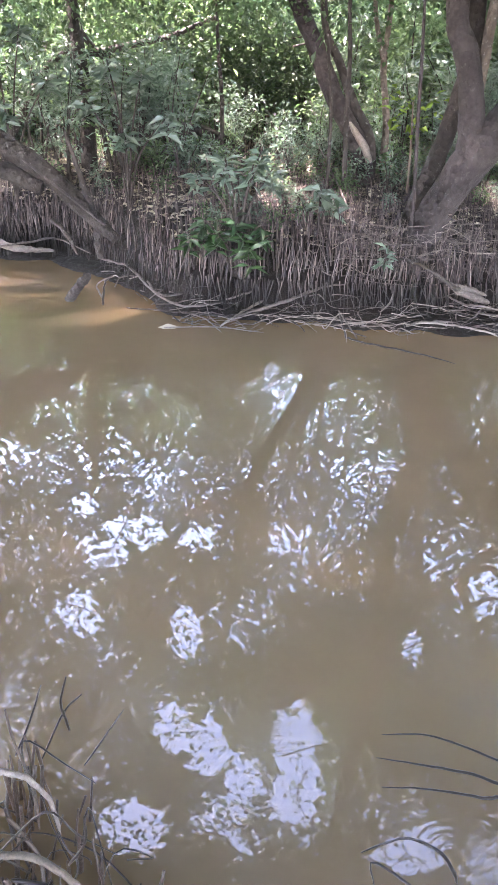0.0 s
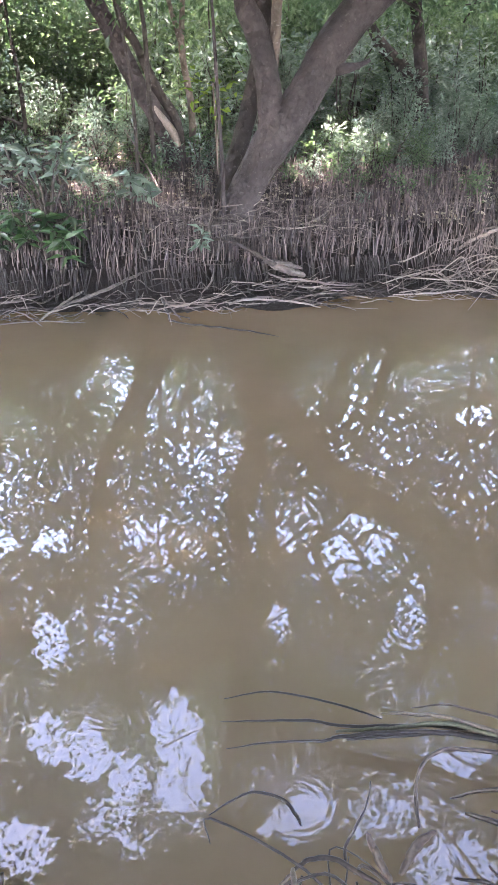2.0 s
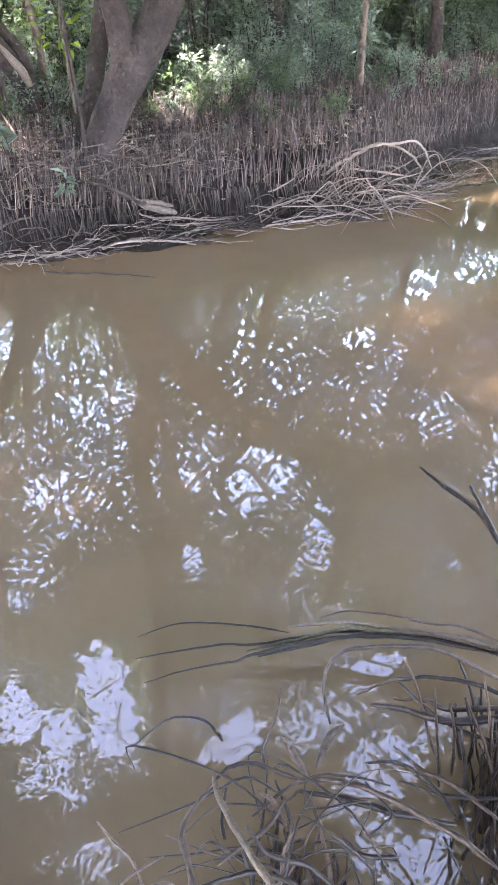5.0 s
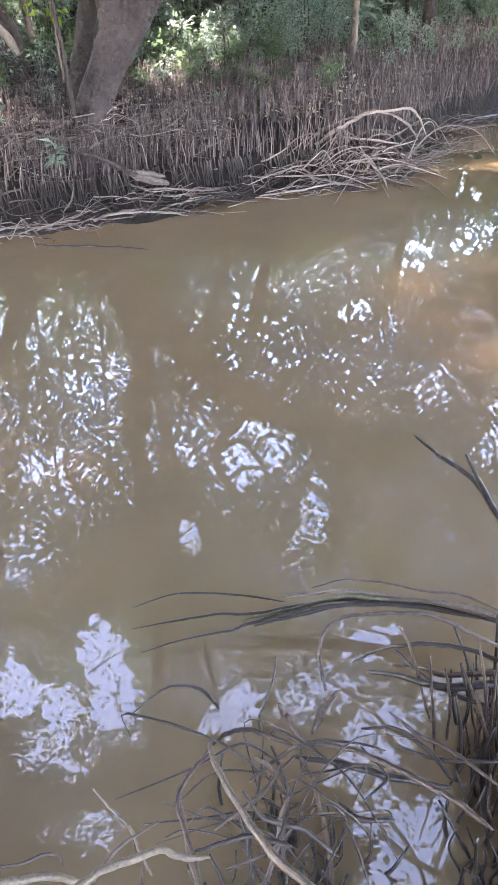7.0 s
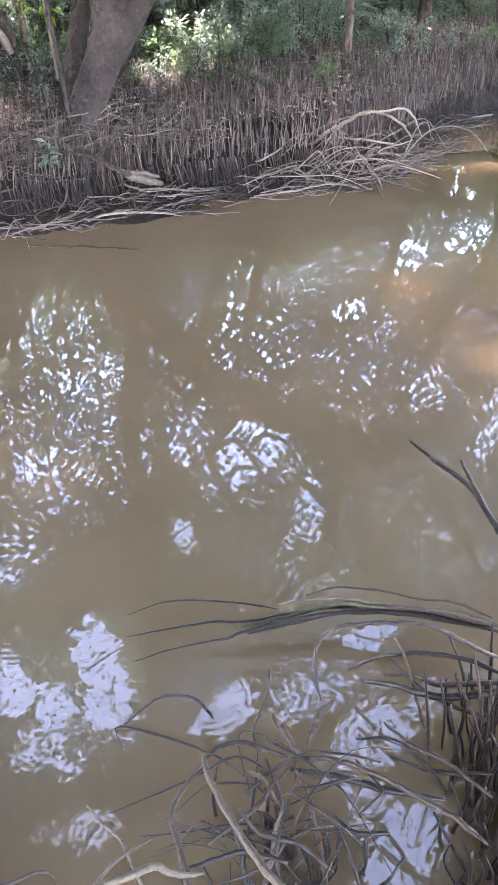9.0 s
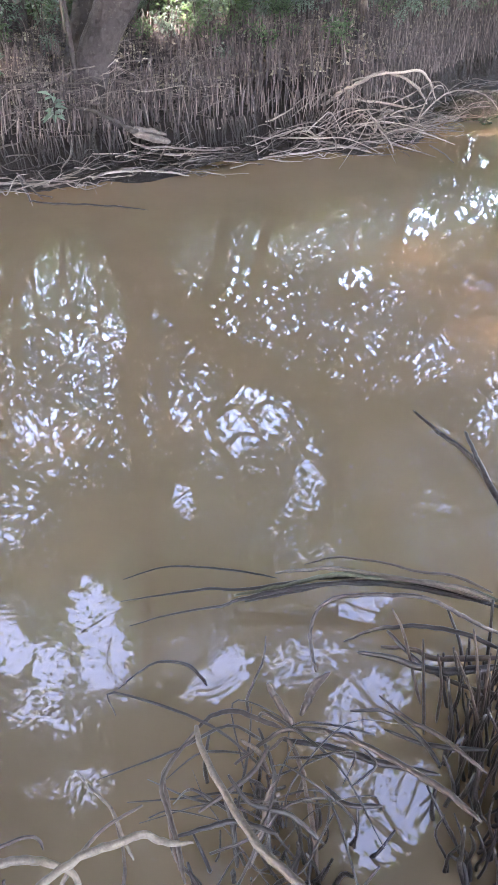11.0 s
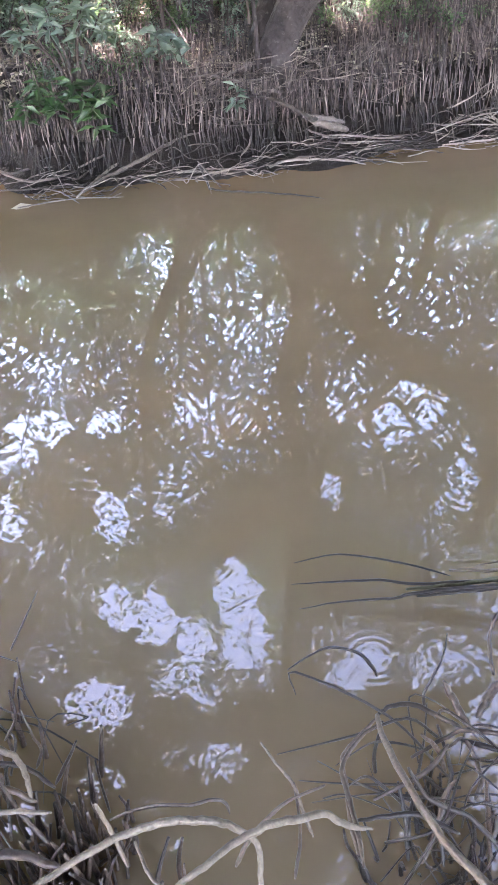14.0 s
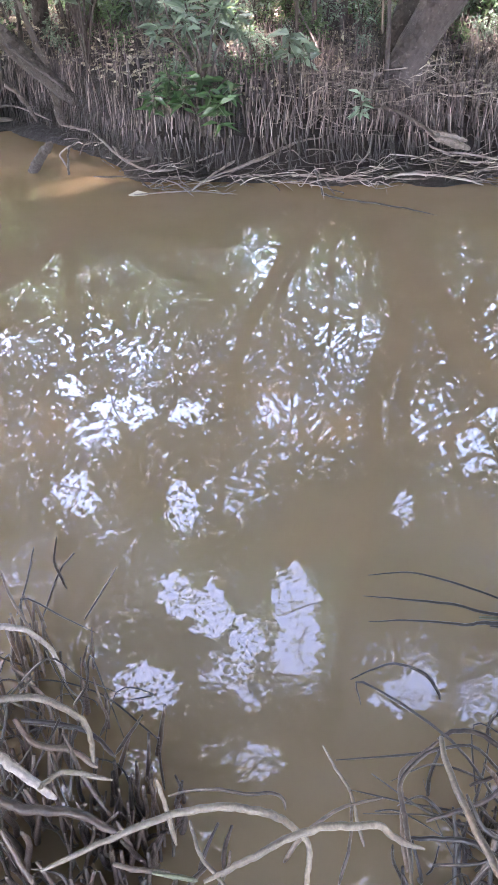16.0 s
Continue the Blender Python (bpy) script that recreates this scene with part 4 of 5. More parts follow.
stick("driftwood_branch", [(-0.822, 4.941, 0.020), (-0.541, 4.894, 0.023), (-0.178, 4.835, 0.027), (0.018, 4.888, 0.030)], [0.0043, 0.0065, 0.005], WET, "dark wet stick at the water's edge")
stick("driftwood_branch", [(-0.725, 5.237, 0.120), (-0.614, 5.063, 0.080), (-0.322, 5.170, 0.070), (0.180, 5.064, 0.090)], [0.0079, 0.0086, 0.0058], STICK, "thin bleached stick lying along the muddy bank")
stick("driftwood_branch", [(-0.390, 4.766, 0.050), (-0.293, 4.742, 0.025), (-0.190, 4.576, 0.000)], [0.0043, 0.0043, 0.0029], STICK, "dark wet stick at the water's edge")
stick("driftwood_branch", [(-0.539, 4.592, 0.012), (-0.238, 4.646, 0.011), (0.062, 4.578, 0.010)], [0.0036, 0.005, 0.0029], STICK, "pale thin stick floating by the bank")
stick("driftwood_branch", [(-0.203, 4.633, 0.020), (-0.072, 4.869, 0.047), (0.085, 5.082, 0.073), (0.180, 5.109, 0.100)], [0.0072, 0.0086, 0.0065], DEAD, "thin bleached stick lying along the muddy bank")
stick("driftwood_branch", [(-0.992, 5.049, 0.000), (-0.994, 5.102, 0.080), (-0.976, 5.080, 0.147), (-0.923, 5.040, 0.200)], [0.0086, 0.0072, 0.005], WET, "dark forked twig standing in the water")
stick("driftwood_branch", [(-0.996, 5.077, 0.030), (-1.052, 5.173, 0.097), (-0.950, 5.205, 0.153), (-0.868, 4.991, 0.200)], [0.0058, 0.005, 0.0043], STICK, "pale forked twig standing in the water")
stick("broken_stump", [(-1.243, 5.141, -0.010), (-1.163, 5.044, 0.100), (-1.058, 5.007, 0.210)], [0.0304, 0.0342, 0.0285], BARK_BLACK, "dark broken stump leaning out of the water", "stump")
stick("driftwood_branch", [(-1.858, 5.738, 0.200), (-1.647, 5.889, 0.213), (-1.532, 6.120, 0.187), (-1.237, 5.951, 0.120)], [0.0079, 0.0079, 0.0058], STICK, "thin bleached stick lying along the muddy bank")
stick("fallen_log", [(-2.177, 6.329, 0.140), (-1.869, 6.036, 0.127), (-1.697, 6.031, 0.113), (-1.558, 6.097, 0.100)], [0.0323, 0.0285, 0.0133], STICK, "thick pale fallen log at the water's edge", "log")
stick("driftwood_branch", [(0.529, 4.833, 0.090), (0.585, 4.636, 0.045), (0.627, 4.562, 0.000)], [0.005, 0.0036], STICK, "dark wet stick at the water's edge")
stick("driftwood_branch", [(0.658, 4.914, 0.060), (0.681, 4.834, 0.030), (0.700, 4.791, 0.000)], [0.0043, 0.0029], STICK, "dark wet stick at the water's edge")
stick("driftwood_branch", [(0.907, 5.133, 0.180), (0.866, 4.922, 0.140), (0.783, 4.798, 0.100)], [0.0072, 0.0058, 0.0043], STICK, "thin bleached stick lying along the muddy bank")
stick("driftwood_branch", [(0.956, 4.785, 0.020), (1.078, 4.831, 0.040), (1.299, 4.857, 0.030), (1.519, 4.762, 0.000)], [0.0058, 0.0072, 0.0072, 0.0036], DEAD, "thin bleached stick lying along the muddy bank")
stick("driftwood_branch", [(0.729, 5.109, 0.360), (0.912, 5.153, 0.350), (1.073, 5.023, 0.340), (1.184, 4.726, 0.300), (1.263, 4.822, 0.260)], [0.0072, 0.0101, 0.0115, 0.0144], BARK_DARK, "dark branch ending in a split pale log")
stick("broken_log", [(1.206, 4.934, 0.260), (1.327, 4.929, 0.230), (1.460, 4.913, 0.200)], [0.0171, 0.0247, 0.0114], STICK, "split pale end of a broken log", "log")
stick("broken_log", [(1.256, 4.932, 0.230), (1.369, 4.861, 0.200), (1.464, 4.853, 0.170)], [0.019, 0.0266, 0.0152], STICK, "weathered pale slab of a broken log", "log")
stick("driftwood_branch", [(0.303, 5.685, 0.460), (0.458, 5.607, 0.450), (0.772, 5.376, 0.440), (0.877, 5.232, 0.430), (1.094, 5.319, 0.420)], [0.0065, 0.0086, 0.0065, 0.0043], STICK, "pale stick lying before the tree's foot")
stick("driftwood_branch", [(0.686, 5.260, 0.420), (1.028, 5.583, 0.473), (1.259, 5.747, 0.533), (1.292, 5.443, 0.600)], [0.0043, 0.0058, 0.0036], STICK, "pale stick lying before the tree's foot")
stick("driftwood_branch", [(0.988, 5.372, 0.520), (1.333, 5.575, 0.510), (1.685, 5.723, 0.500)], [0.0043, 0.0043, 0.0029], STICK, "pale stick lying before the tree's foot")
stick("driftwood_branch", [(0.531, 5.068, 0.300), (0.742, 5.379, 0.367), (0.940, 5.752, 0.433), (1.065, 5.958, 0.500)], [0.0036, 0.0043, 0.0029], STICK, "thin bleached stick lying along the muddy bank")
stick("driftwood_branch", [(0.841, 4.987, 0.350), (0.895, 5.192, 0.450), (0.966, 5.444, 0.550)], [0.0036, 0.0043, 0.0029], STICK, "thin bleached stick lying along the muddy bank")
stick("driftwood_branch", [(-0.322, 4.950, 0.950), (-0.333, 5.554, 0.775), (-0.298, 5.870, 0.600)], [0.0058, 0.005, 0.0036], STICK, "pale twig leaning among the scrub")
stick("driftwood_branch", [(0.483, 7.404, 0.850), (0.594, 6.171, 0.650), (0.694, 5.930, 0.450)], [0.0043, 0.005, 0.0043], STICK, "pale twig leaning among the scrub")
stick("driftwood_branch", [(2.269, 5.544, 0.060), (2.446, 5.326, 0.113), (2.620, 5.244, 0.195), (2.767, 5.145, 0.308), (2.863, 5.018, 0.400), (2.974, 4.996, 0.440), (3.075, 4.903, 0.420), (3.188, 4.877, 0.345), (3.282, 4.897, 0.240)], [0.0086, 0.0115, 0.0122, 0.0115, 0.0101, 0.0086, 0.0058], DEAD, "bleached branch of a brushwood heap over the water")
stick("driftwood_branch", [(2.881, 5.053, 0.400), (2.965, 4.980, 0.436), (3.040, 4.847, 0.460), (3.171, 4.888, 0.460), (3.383, 5.083, 0.364), (3.447, 5.043, 0.220)], [0.0072, 0.0086, 0.0086, 0.0058], DEAD, "bleached branch of a brushwood heap over the water")
stick("driftwood_branch", [(2.823, 5.227, 0.250), (3.024, 5.146, 0.225), (3.224, 4.983, 0.200)], [0.0072, 0.0086, 0.0072], DEAD, "bleached branch of a brushwood heap over the water")
stick("driftwood_branch", [(2.195, 5.352, 0.100), (2.243, 5.127, 0.175), (2.384, 5.083, 0.250)], [0.0058, 0.0065, 0.0043], DEAD, "bleached branch of a brushwood heap over the water")
stick("driftwood_branch", [(2.487, 5.191, 0.120), (2.685, 5.259, 0.135), (2.745, 5.092, 0.150)], [0.0058, 0.0058, 0.0043], STICK, "bleached branch of a brushwood heap over the water")
stick("driftwood_branch", [(2.073, 4.847, 0.020), (2.369, 4.807, 0.033), (2.654, 4.850, 0.030), (2.812, 4.675, 0.010)], [0.0058, 0.0072, 0.0065, 0.0043], DEAD, "bleached branch of a brushwood heap over the water")
stick("driftwood_branch", [(2.876, 4.859, 0.100), (2.959, 4.968, 0.140), (3.038, 5.026, 0.173), (3.097, 5.013, 0.200)], [0.0086, 0.0158, 0.0101], DEAD, "bleached branch of a brushwood heap over the water")
stick("driftwood_branch", [(2.728, 5.087, 0.080), (2.934, 4.882, 0.073), (3.283, 4.963, 0.067), (3.570, 4.898, 0.060)], [0.0065, 0.0072, 0.0043], STICK, "bleached branch of a brushwood heap over the water")
stick("driftwood_branch", [(2.434, 5.258, 0.120), (2.510, 5.013, 0.075), (2.505, 4.928, 0.030)], [0.005, 0.0058, 0.0043], DEAD, "bleached branch of a brushwood heap over the water")
stick("driftwood_branch", [(2.619, 5.064, 0.120), (2.595, 4.870, 0.070), (2.579, 4.818, 0.020)], [0.005, 0.0065, 0.0043], DEAD, "bleached branch of a brushwood heap over the water")
stick("driftwood_branch", [(2.865, 4.956, 0.220), (2.903, 4.915, 0.157), (2.881, 4.663, 0.093), (2.887, 4.598, 0.030)], [0.0072, 0.0065, 0.005], DEAD, "bleached branch of a brushwood heap over the water")
stick("driftwood_branch", [(2.167, 5.286, 0.140), (2.101, 5.059, 0.075), (2.070, 4.921, 0.010)], [0.005, 0.0058, 0.0043], DEAD, "bleached branch of a brushwood heap over the water")
stick("driftwood_branch", [(2.218, 5.099, 0.120), (2.179, 4.946, 0.065), (2.180, 4.910, 0.010)], [0.0043, 0.0043, 0.0029], STICK, "bleached branch of a brushwood heap over the water")
stick("driftwood_branch", [(3.113, 4.975, 0.060), (3.425, 4.913, 0.100), (3.672, 4.931, 0.140)], [0.0058, 0.005, 0.0029], STICK, "bleached branch of a brushwood heap over the water")
stick("driftwood_branch", [(3.222, 4.712, 0.020), (3.227, 4.555, 0.010), (3.189, 4.352, 0.000)], [0.005, 0.0043, 0.0029], STICK, "bleached branch of a brushwood heap over the water")
stick("driftwood_branch", [(3.120, 4.920, 0.200), (3.154, 4.818, 0.130), (3.273, 4.816, 0.060)], [0.0043, 0.0043, 0.0029], STICK, "bleached branch of a brushwood heap over the water")
stick("driftwood_branch", [(2.641, 5.186, 0.200), (2.863, 5.274, 0.160), (2.904, 5.003, 0.120), (2.923, 4.910, 0.080)], [0.0065, 0.0072, 0.0058], STICK, "bleached branch of a brushwood heap over the water")
stick("driftwood_branch", [(2.456, 5.160, 0.080), (2.563, 4.926, 0.050), (2.774, 4.749, 0.020)], [0.005, 0.0058, 0.0043], STICK, "bleached branch of a brushwood heap over the water")
stick("driftwood_branch", [(2.828, 5.211, 0.260), (2.834, 5.114, 0.193), (3.004, 5.107, 0.127), (3.200, 5.040, 0.060)], [0.005, 0.005, 0.0036], STICK, "bleached branch of a brushwood heap over the water")
stick("driftwood_branch", [(2.963, 4.982, 0.060), (2.998, 4.763, 0.035), (3.134, 4.476, 0.010)], [0.0058, 0.005, 0.0036], STICK, "bleached branch of a brushwood heap over the water")
stick("driftwood_branch", [(2.571, 5.224, 0.200), (2.674, 5.259, 0.267), (2.876, 5.312, 0.333), (2.936, 5.091, 0.400)], [0.0072, 0.0072, 0.0058], DEAD, "bleached branch of a brushwood heap over the water")
stick("driftwood_branch", [(0.946, 4.832, 0.010), (1.046, 4.800, 0.040), (1.199, 4.764, 0.050), (1.387, 4.706, 0.040), (1.524, 4.671, 0.010)], [0.005, 0.0072, 0.0079, 0.0058], DEAD, "thin bleached stick lying along the muddy bank")
stick("driftwood_branch", [(1.365, 4.797, 0.030), (1.515, 4.823, 0.050), (1.701, 4.869, 0.043), (1.924, 4.801, 0.010)], [0.005, 0.0065, 0.0065, 0.0036], DEAD, "thin bleached stick lying along the muddy bank")
stick("driftwood_branch", [(1.257, 5.103, 0.140), (1.329, 4.970, 0.130), (1.505, 4.921, 0.120), (1.665, 4.819, 0.110), (1.808, 4.848, 0.100)], [0.0065, 0.0072, 0.0072, 0.005], STICK, "thin bleached stick lying along the muddy bank")
stick("driftwood_branch", [(1.271, 4.850, 0.120), (1.247, 4.718, 0.080), (1.327, 4.737, 0.040)], [0.0043, 0.0043, 0.0029], STICK, "thin bleached stick lying along the muddy bank")
stick("driftwood_branch", [(1.474, 4.983, 0.120), (1.413, 4.898, 0.080), (1.302, 4.804, 0.040)], [0.005, 0.005, 0.0036], STICK, "thin bleached stick lying along the muddy bank")
stick("driftwood_branch", [(1.259, 5.081, 0.080), (1.483, 4.935, 0.080), (1.831, 4.829, 0.080)], [0.0043, 0.005, 0.0043], STICK, "thin bleached stick lying along the muddy bank")
stick("driftwood_branch", [(1.868, 5.146, 0.150), (2.061, 5.231, 0.125), (2.298, 5.296, 0.100)], [0.0058, 0.0072, 0.0058], DEAD, "thin bleached stick lying along the muddy bank")
stick("driftwood_branch", [(4.534, 6.166, 0.040), (4.762, 6.241, 0.040), (4.976, 6.269, 0.040)], [0.0058, 0.0086, 0.0072], DEAD, "thin bleached stick lying along the muddy bank")
stick("driftwood_branch", [(4.023, 5.897, 0.020), (4.317, 6.106, 0.070), (4.390, 6.037, 0.120)], [0.005, 0.0043, 0.0029], STICK, "thin bleached stick lying along the muddy bank")
stick("driftwood_branch", [(2.312, 7.799, 0.750), (2.384, 7.862, 0.685), (2.404, 7.782, 0.620)], [0.013, 0.0144, 0.0086], DEAD, "broken pale branch end lying in the scrub")
stick("driftwood_branch", [(2.043, 7.041, 0.550), (2.079, 6.966, 0.633), (2.174, 7.087, 0.640), (2.220, 6.587, 0.602), (2.334, 6.537, 0.550)], [0.0086, 0.0144, 0.0202, 0.0187], BARK_DARK, "fallen dark branch with a broken end in the scrub")
stick("driftwood_branch", [(2.172, 6.644, 0.600), (2.081, 6.226, 0.525), (2.069, 6.137, 0.450)], [0.0086, 0.0072, 0.0058], BARK_DARK, "fallen dark branch in the scrub")
stick("fallen_branch", [(0.361, 1.465, -0.000), (0.460, 1.449, 0.022), (0.540, 1.413, 0.030), (0.644, 1.363, 0.024), (0.730, 1.325, 0.005)], [0.0015, 0.0026, 0.003, 0.0026], WET, "thin wet stem curving over the water")
stick("fallen_branch", [(0.338, 1.392, 0.000), (0.442, 1.360, 0.017), (0.547, 1.331, 0.027), (0.616, 1.289, 0.040), (0.722, 1.253, 0.057), (0.827, 1.217, 0.072), (0.946, 1.149, 0.080)], [0.0013, 0.0033, 0.004, 0.004, 0.004], WET, "thin wet stem curving over the water")
stick("fallen_branch", [(0.339, 1.307, 0.000), (0.448, 1.292, 0.017), (0.558, 1.265, 0.027), (0.604, 1.257, 0.041), (0.712, 1.232, 0.059), (0.817, 1.196, 0.076), (0.959, 1.119, 0.091), (1.121, 0.984, 0.100)], [0.0013, 0.0033, 0.0053, 0.0059, 0.0066], WET, "wet dark stem arching out of the shallows")
stick("fallen_branch", [(0.803, 1.322, 0.030), (0.865, 1.297, 0.055), (0.898, 1.255, 0.080), (0.969, 1.195, 0.090), (1.016, 1.137, 0.100), (1.083, 1.085, 0.110), (1.128, 0.999, 0.120)], [0.002, 0.003, 0.0033, 0.004], NEAR, "wet dark stem arching out of the shallows")
stick("fallen_branch", [(0.723, 1.320, 0.030), (0.779, 1.277, 0.060), (0.848, 1.229, 0.084), (0.948, 1.147, 0.096), (1.064, 1.056, 0.108), (1.115, 0.981, 0.120)], [0.0033, 0.0053, 0.0059, 0.0066], PALE, "pale smooth stem arching out of the shallows")
stick("fallen_branch", [(0.598, 1.284, 0.030), (0.715, 1.249, 0.055), (0.841, 1.215, 0.080), (0.913, 1.163, 0.090), (1.019, 1.096, 0.100), (1.091, 1.030, 0.110), (1.132, 0.966, 0.120)], [0.004, 0.0059, 0.0066, 0.0073], MOSSY, "green mossy stem in a bundle over the water")
stick("fallen_branch", [(0.616, 1.256, 0.030), (0.732, 1.229, 0.048), (0.828, 1.205, 0.064), (0.932, 1.151, 0.076), (1.051, 1.067, 0.088), (1.136, 0.966, 0.100)], [0.0033, 0.0059, 0.0066, 0.0066], WET, "wet dark stem arching out of the shallows")
stick("fallen_branch", [(0.768, 1.222, 0.060), (0.872, 1.185, 0.080), (0.963, 1.128, 0.100), (1.050, 1.066, 0.100), (1.123, 0.987, 0.100)], [0.0033, 0.0046, 0.0053], NEAR, "wet dark stem arching out of the shallows")
stick("fallen_branch", [(0.657, 0.940, 0.120), (0.661, 0.982, 0.164), (0.681, 1.010, 0.206), (0.718, 1.016, 0.233), (0.760, 0.994, 0.252), (0.848, 0.956, 0.258), (0.901, 0.936, 0.247), (0.947, 0.905, 0.224), (0.996, 0.875, 0.193), (1.047, 0.861, 0.160)], [0.004, 0.004, 0.0046, 0.0046, 0.0053], NEAR, "hooked grey stem bent over the water")
stick("fallen_branch", [(0.777, 1.044, 0.050), (0.819, 1.010, 0.104), (0.851, 0.972, 0.144), (0.913, 0.939, 0.156), (0.980, 0.890, 0.156), (1.028, 0.832, 0.150)], [0.0026, 0.0046, 0.0053, 0.0059], WET, "wet dark stem arching out of the shallows")
stick("fallen_branch", [(0.779, 0.983, 0.080), (0.819, 0.927, 0.110), (0.861, 0.854, 0.140), (0.908, 0.820, 0.150), (0.996, 0.792, 0.160)], [0.0046, 0.0073, 0.0086, 0.0086], WET, "wet dark stem arching out of the shallows")
stick("fallen_branch", [(0.824, 0.965, 0.100), (0.868, 0.924, 0.120), (0.900, 0.867, 0.140), (1.010, 0.810, 0.160)], [0.004, 0.0059, 0.0066], NEAR, "wet dark stem arching out of the shallows")
stick("fallen_branch", [(0.837, 0.969, 0.140), (0.859, 0.868, 0.140), (0.905, 0.794, 0.140), (0.965, 0.746, 0.140)], [0.004, 0.0046, 0.0046], WET, "wet dark stem arching out of the shallows")
stick("fallen_branch", [(1.461, 1.894, 0.000), (1.432, 1.732, 0.040), (1.412, 1.642, 0.068), (1.412, 1.495, 0.088), (1.359, 1.312, 0.104), (1.328, 1.230, 0.120)], [0.0046, 0.0073, 0.0086, 0.0106], WET, "forked dark twig reaching over the water")
stick("fallen_branch", [(1.436, 1.583, 0.120), (1.418, 1.516, 0.113), (1.401, 1.456, 0.107), (1.380, 1.371, 0.100)], [0.0046, 0.0066, 0.0079], WET, "side twig of a forked branch over the water")
stick("fallen_branch", [(0.790, 0.896, 0.300), (0.832, 0.907, 0.207), (0.850, 0.883, 0.113), (0.867, 0.856, 0.020)], [0.002, 0.0033, 0.004], NEAR, "upright grey root stem standing in the shallows")
stick("fallen_branch", [(0.882, 0.768, 0.340), (0.914, 0.772, 0.227), (0.926, 0.756, 0.113), (0.917, 0.742, 0.000)], [0.002, 0.0033, 0.004], NEAR, "upright grey root stem standing in the shallows")
stick("fallen_branch", [(0.825, 0.782, 0.280), (0.869, 0.806, 0.140), (0.884, 0.814, 0.000)], [0.002, 0.0033, 0.004], NEAR, "upright grey root stem standing in the shallows")
stick("fallen_branch", [(0.846, 0.763, 0.300), (0.901, 0.769, 0.175), (0.968, 0.780, 0.050)], [0.002, 0.0033, 0.004], NEAR, "upright grey root stem standing in the shallows")
stick("fallen_branch", [(0.834, 0.706, 0.300), (0.890, 0.718, 0.150), (0.931, 0.707, -0.000)], [0.002, 0.0033, 0.004], NEAR, "upright grey root stem standing in the shallows")
stick("fallen_branch", [(0.829, 0.837, 0.260), (0.836, 0.816, 0.130), (0.845, 0.800, 0.000)], [0.002, 0.0033, 0.004], NEAR, "upright grey root stem standing in the shallows")
stick("fallen_branch", [(0.905, 0.736, 0.300), (0.926, 0.746, 0.150), (0.950, 0.757, 0.000)], [0.002, 0.0033, 0.004], NEAR, "upright grey root stem standing in the shallows")
stick("fallen_branch", [(0.535, 0.919, 0.300), (0.520, 0.893, 0.270), (0.495, 0.875, 0.240), (0.477, 0.864, 0.210), (0.475, 0.851, 0.180)], [0.0017, 0.0026, 0.0033], WET, "thin dark upright twig")
stick("fallen_branch", [(0.598, 0.692, 0.280), (0.610, 0.661, 0.270), (0.618, 0.633, 0.260), (0.595, 0.626, 0.250), (0.570, 0.623, 0.240)], [0.002, 0.0026, 0.002], WET, "thin bent dark twig")
stick("fallen_branch", [(0.350, 0.759, 0.330), (0.343, 0.708, 0.348), (0.347, 0.618, 0.372), (0.357, 0.508, 0.408), (0.380, 0.440, 0.428), (0.394, 0.396, 0.440)], [0.0046, 0.0053, 0.0059, 0.0059], PALE, "long pale bent root in the heap")
stick("fallen_branch", [(0.408, 0.740, 0.220), (0.475, 0.750, 0.246), (0.507, 0.738, 0.271), (0.569, 0.696, 0.286), (0.617, 0.636, 0.294), (0.648, 0.585, 0.300), (0.684, 0.527, 0.300), (0.705, 0.471, 0.300)], [0.0033, 0.0046, 0.0053, 0.0053], NEAR, "long grey root lying across the heap")
stick("fallen_branch", [(0.507, 0.770, 0.200), (0.581, 0.724, 0.200), (0.635, 0.677, 0.200), (0.691, 0.639, 0.200), (0.735, 0.608, 0.200)], [0.004, 0.0066, 0.0066, 0.004], WET, "wet dark stem arching out of the shallows")
stick("fallen_branch", [(0.585, 0.855, 0.120), (0.608, 0.870, 0.147), (0.627, 0.875, 0.173), (0.652, 0.872, 0.200)], [0.0053, 0.0086, 0.0092, 0.004], NEAR, "thick wet stub of a broken stem")
stick("fallen_branch", [(0.562, 0.839, 0.120), (0.552, 0.866, 0.140), (0.542, 0.890, 0.160), (0.533, 0.906, 0.180)], [0.0066, 0.0079, 0.0053], NEAR, "thick wet stub of a broken stem")
stick("fallen_branch", [(0.273, 1.137, 0.000), (0.315, 1.135, 0.032), (0.365, 1.126, 0.064), (0.418, 1.086, 0.080), (0.439, 1.053, 0.070), (0.454, 1.054, 0.030)], [0.0017, 0.0026, 0.004, 0.004], WET, "thin wet stem curving over the water")
stick("fallen_branch", [(0.364, 0.804, 0.260), (0.396, 0.818, 0.260), (0.437, 0.812, 0.260), (0.468, 0.782, 0.260), (0.499, 0.753, 0.260)], [0.0033, 0.0046, 0.0046], NEAR, "wet dark stem arching out of the shallows")
stick("fallen_branch", [(0.353, 0.773, 0.300), (0.328, 0.757, 0.296), (0.283, 0.722, 0.292), (0.275, 0.675, 0.288), (0.267, 0.622, 0.284), (0.264, 0.572, 0.280)], [0.0026, 0.004, 0.004], NEAR, "grey bent root stem")
stick("fallen_branch", [(0.464, 0.773, 0.250), (0.470, 0.712, 0.200), (0.440, 0.667, 0.150), (0.426, 0.611, 0.100)], [0.0026, 0.0046, 0.004], WET, "dark tangled root stem in the heap")
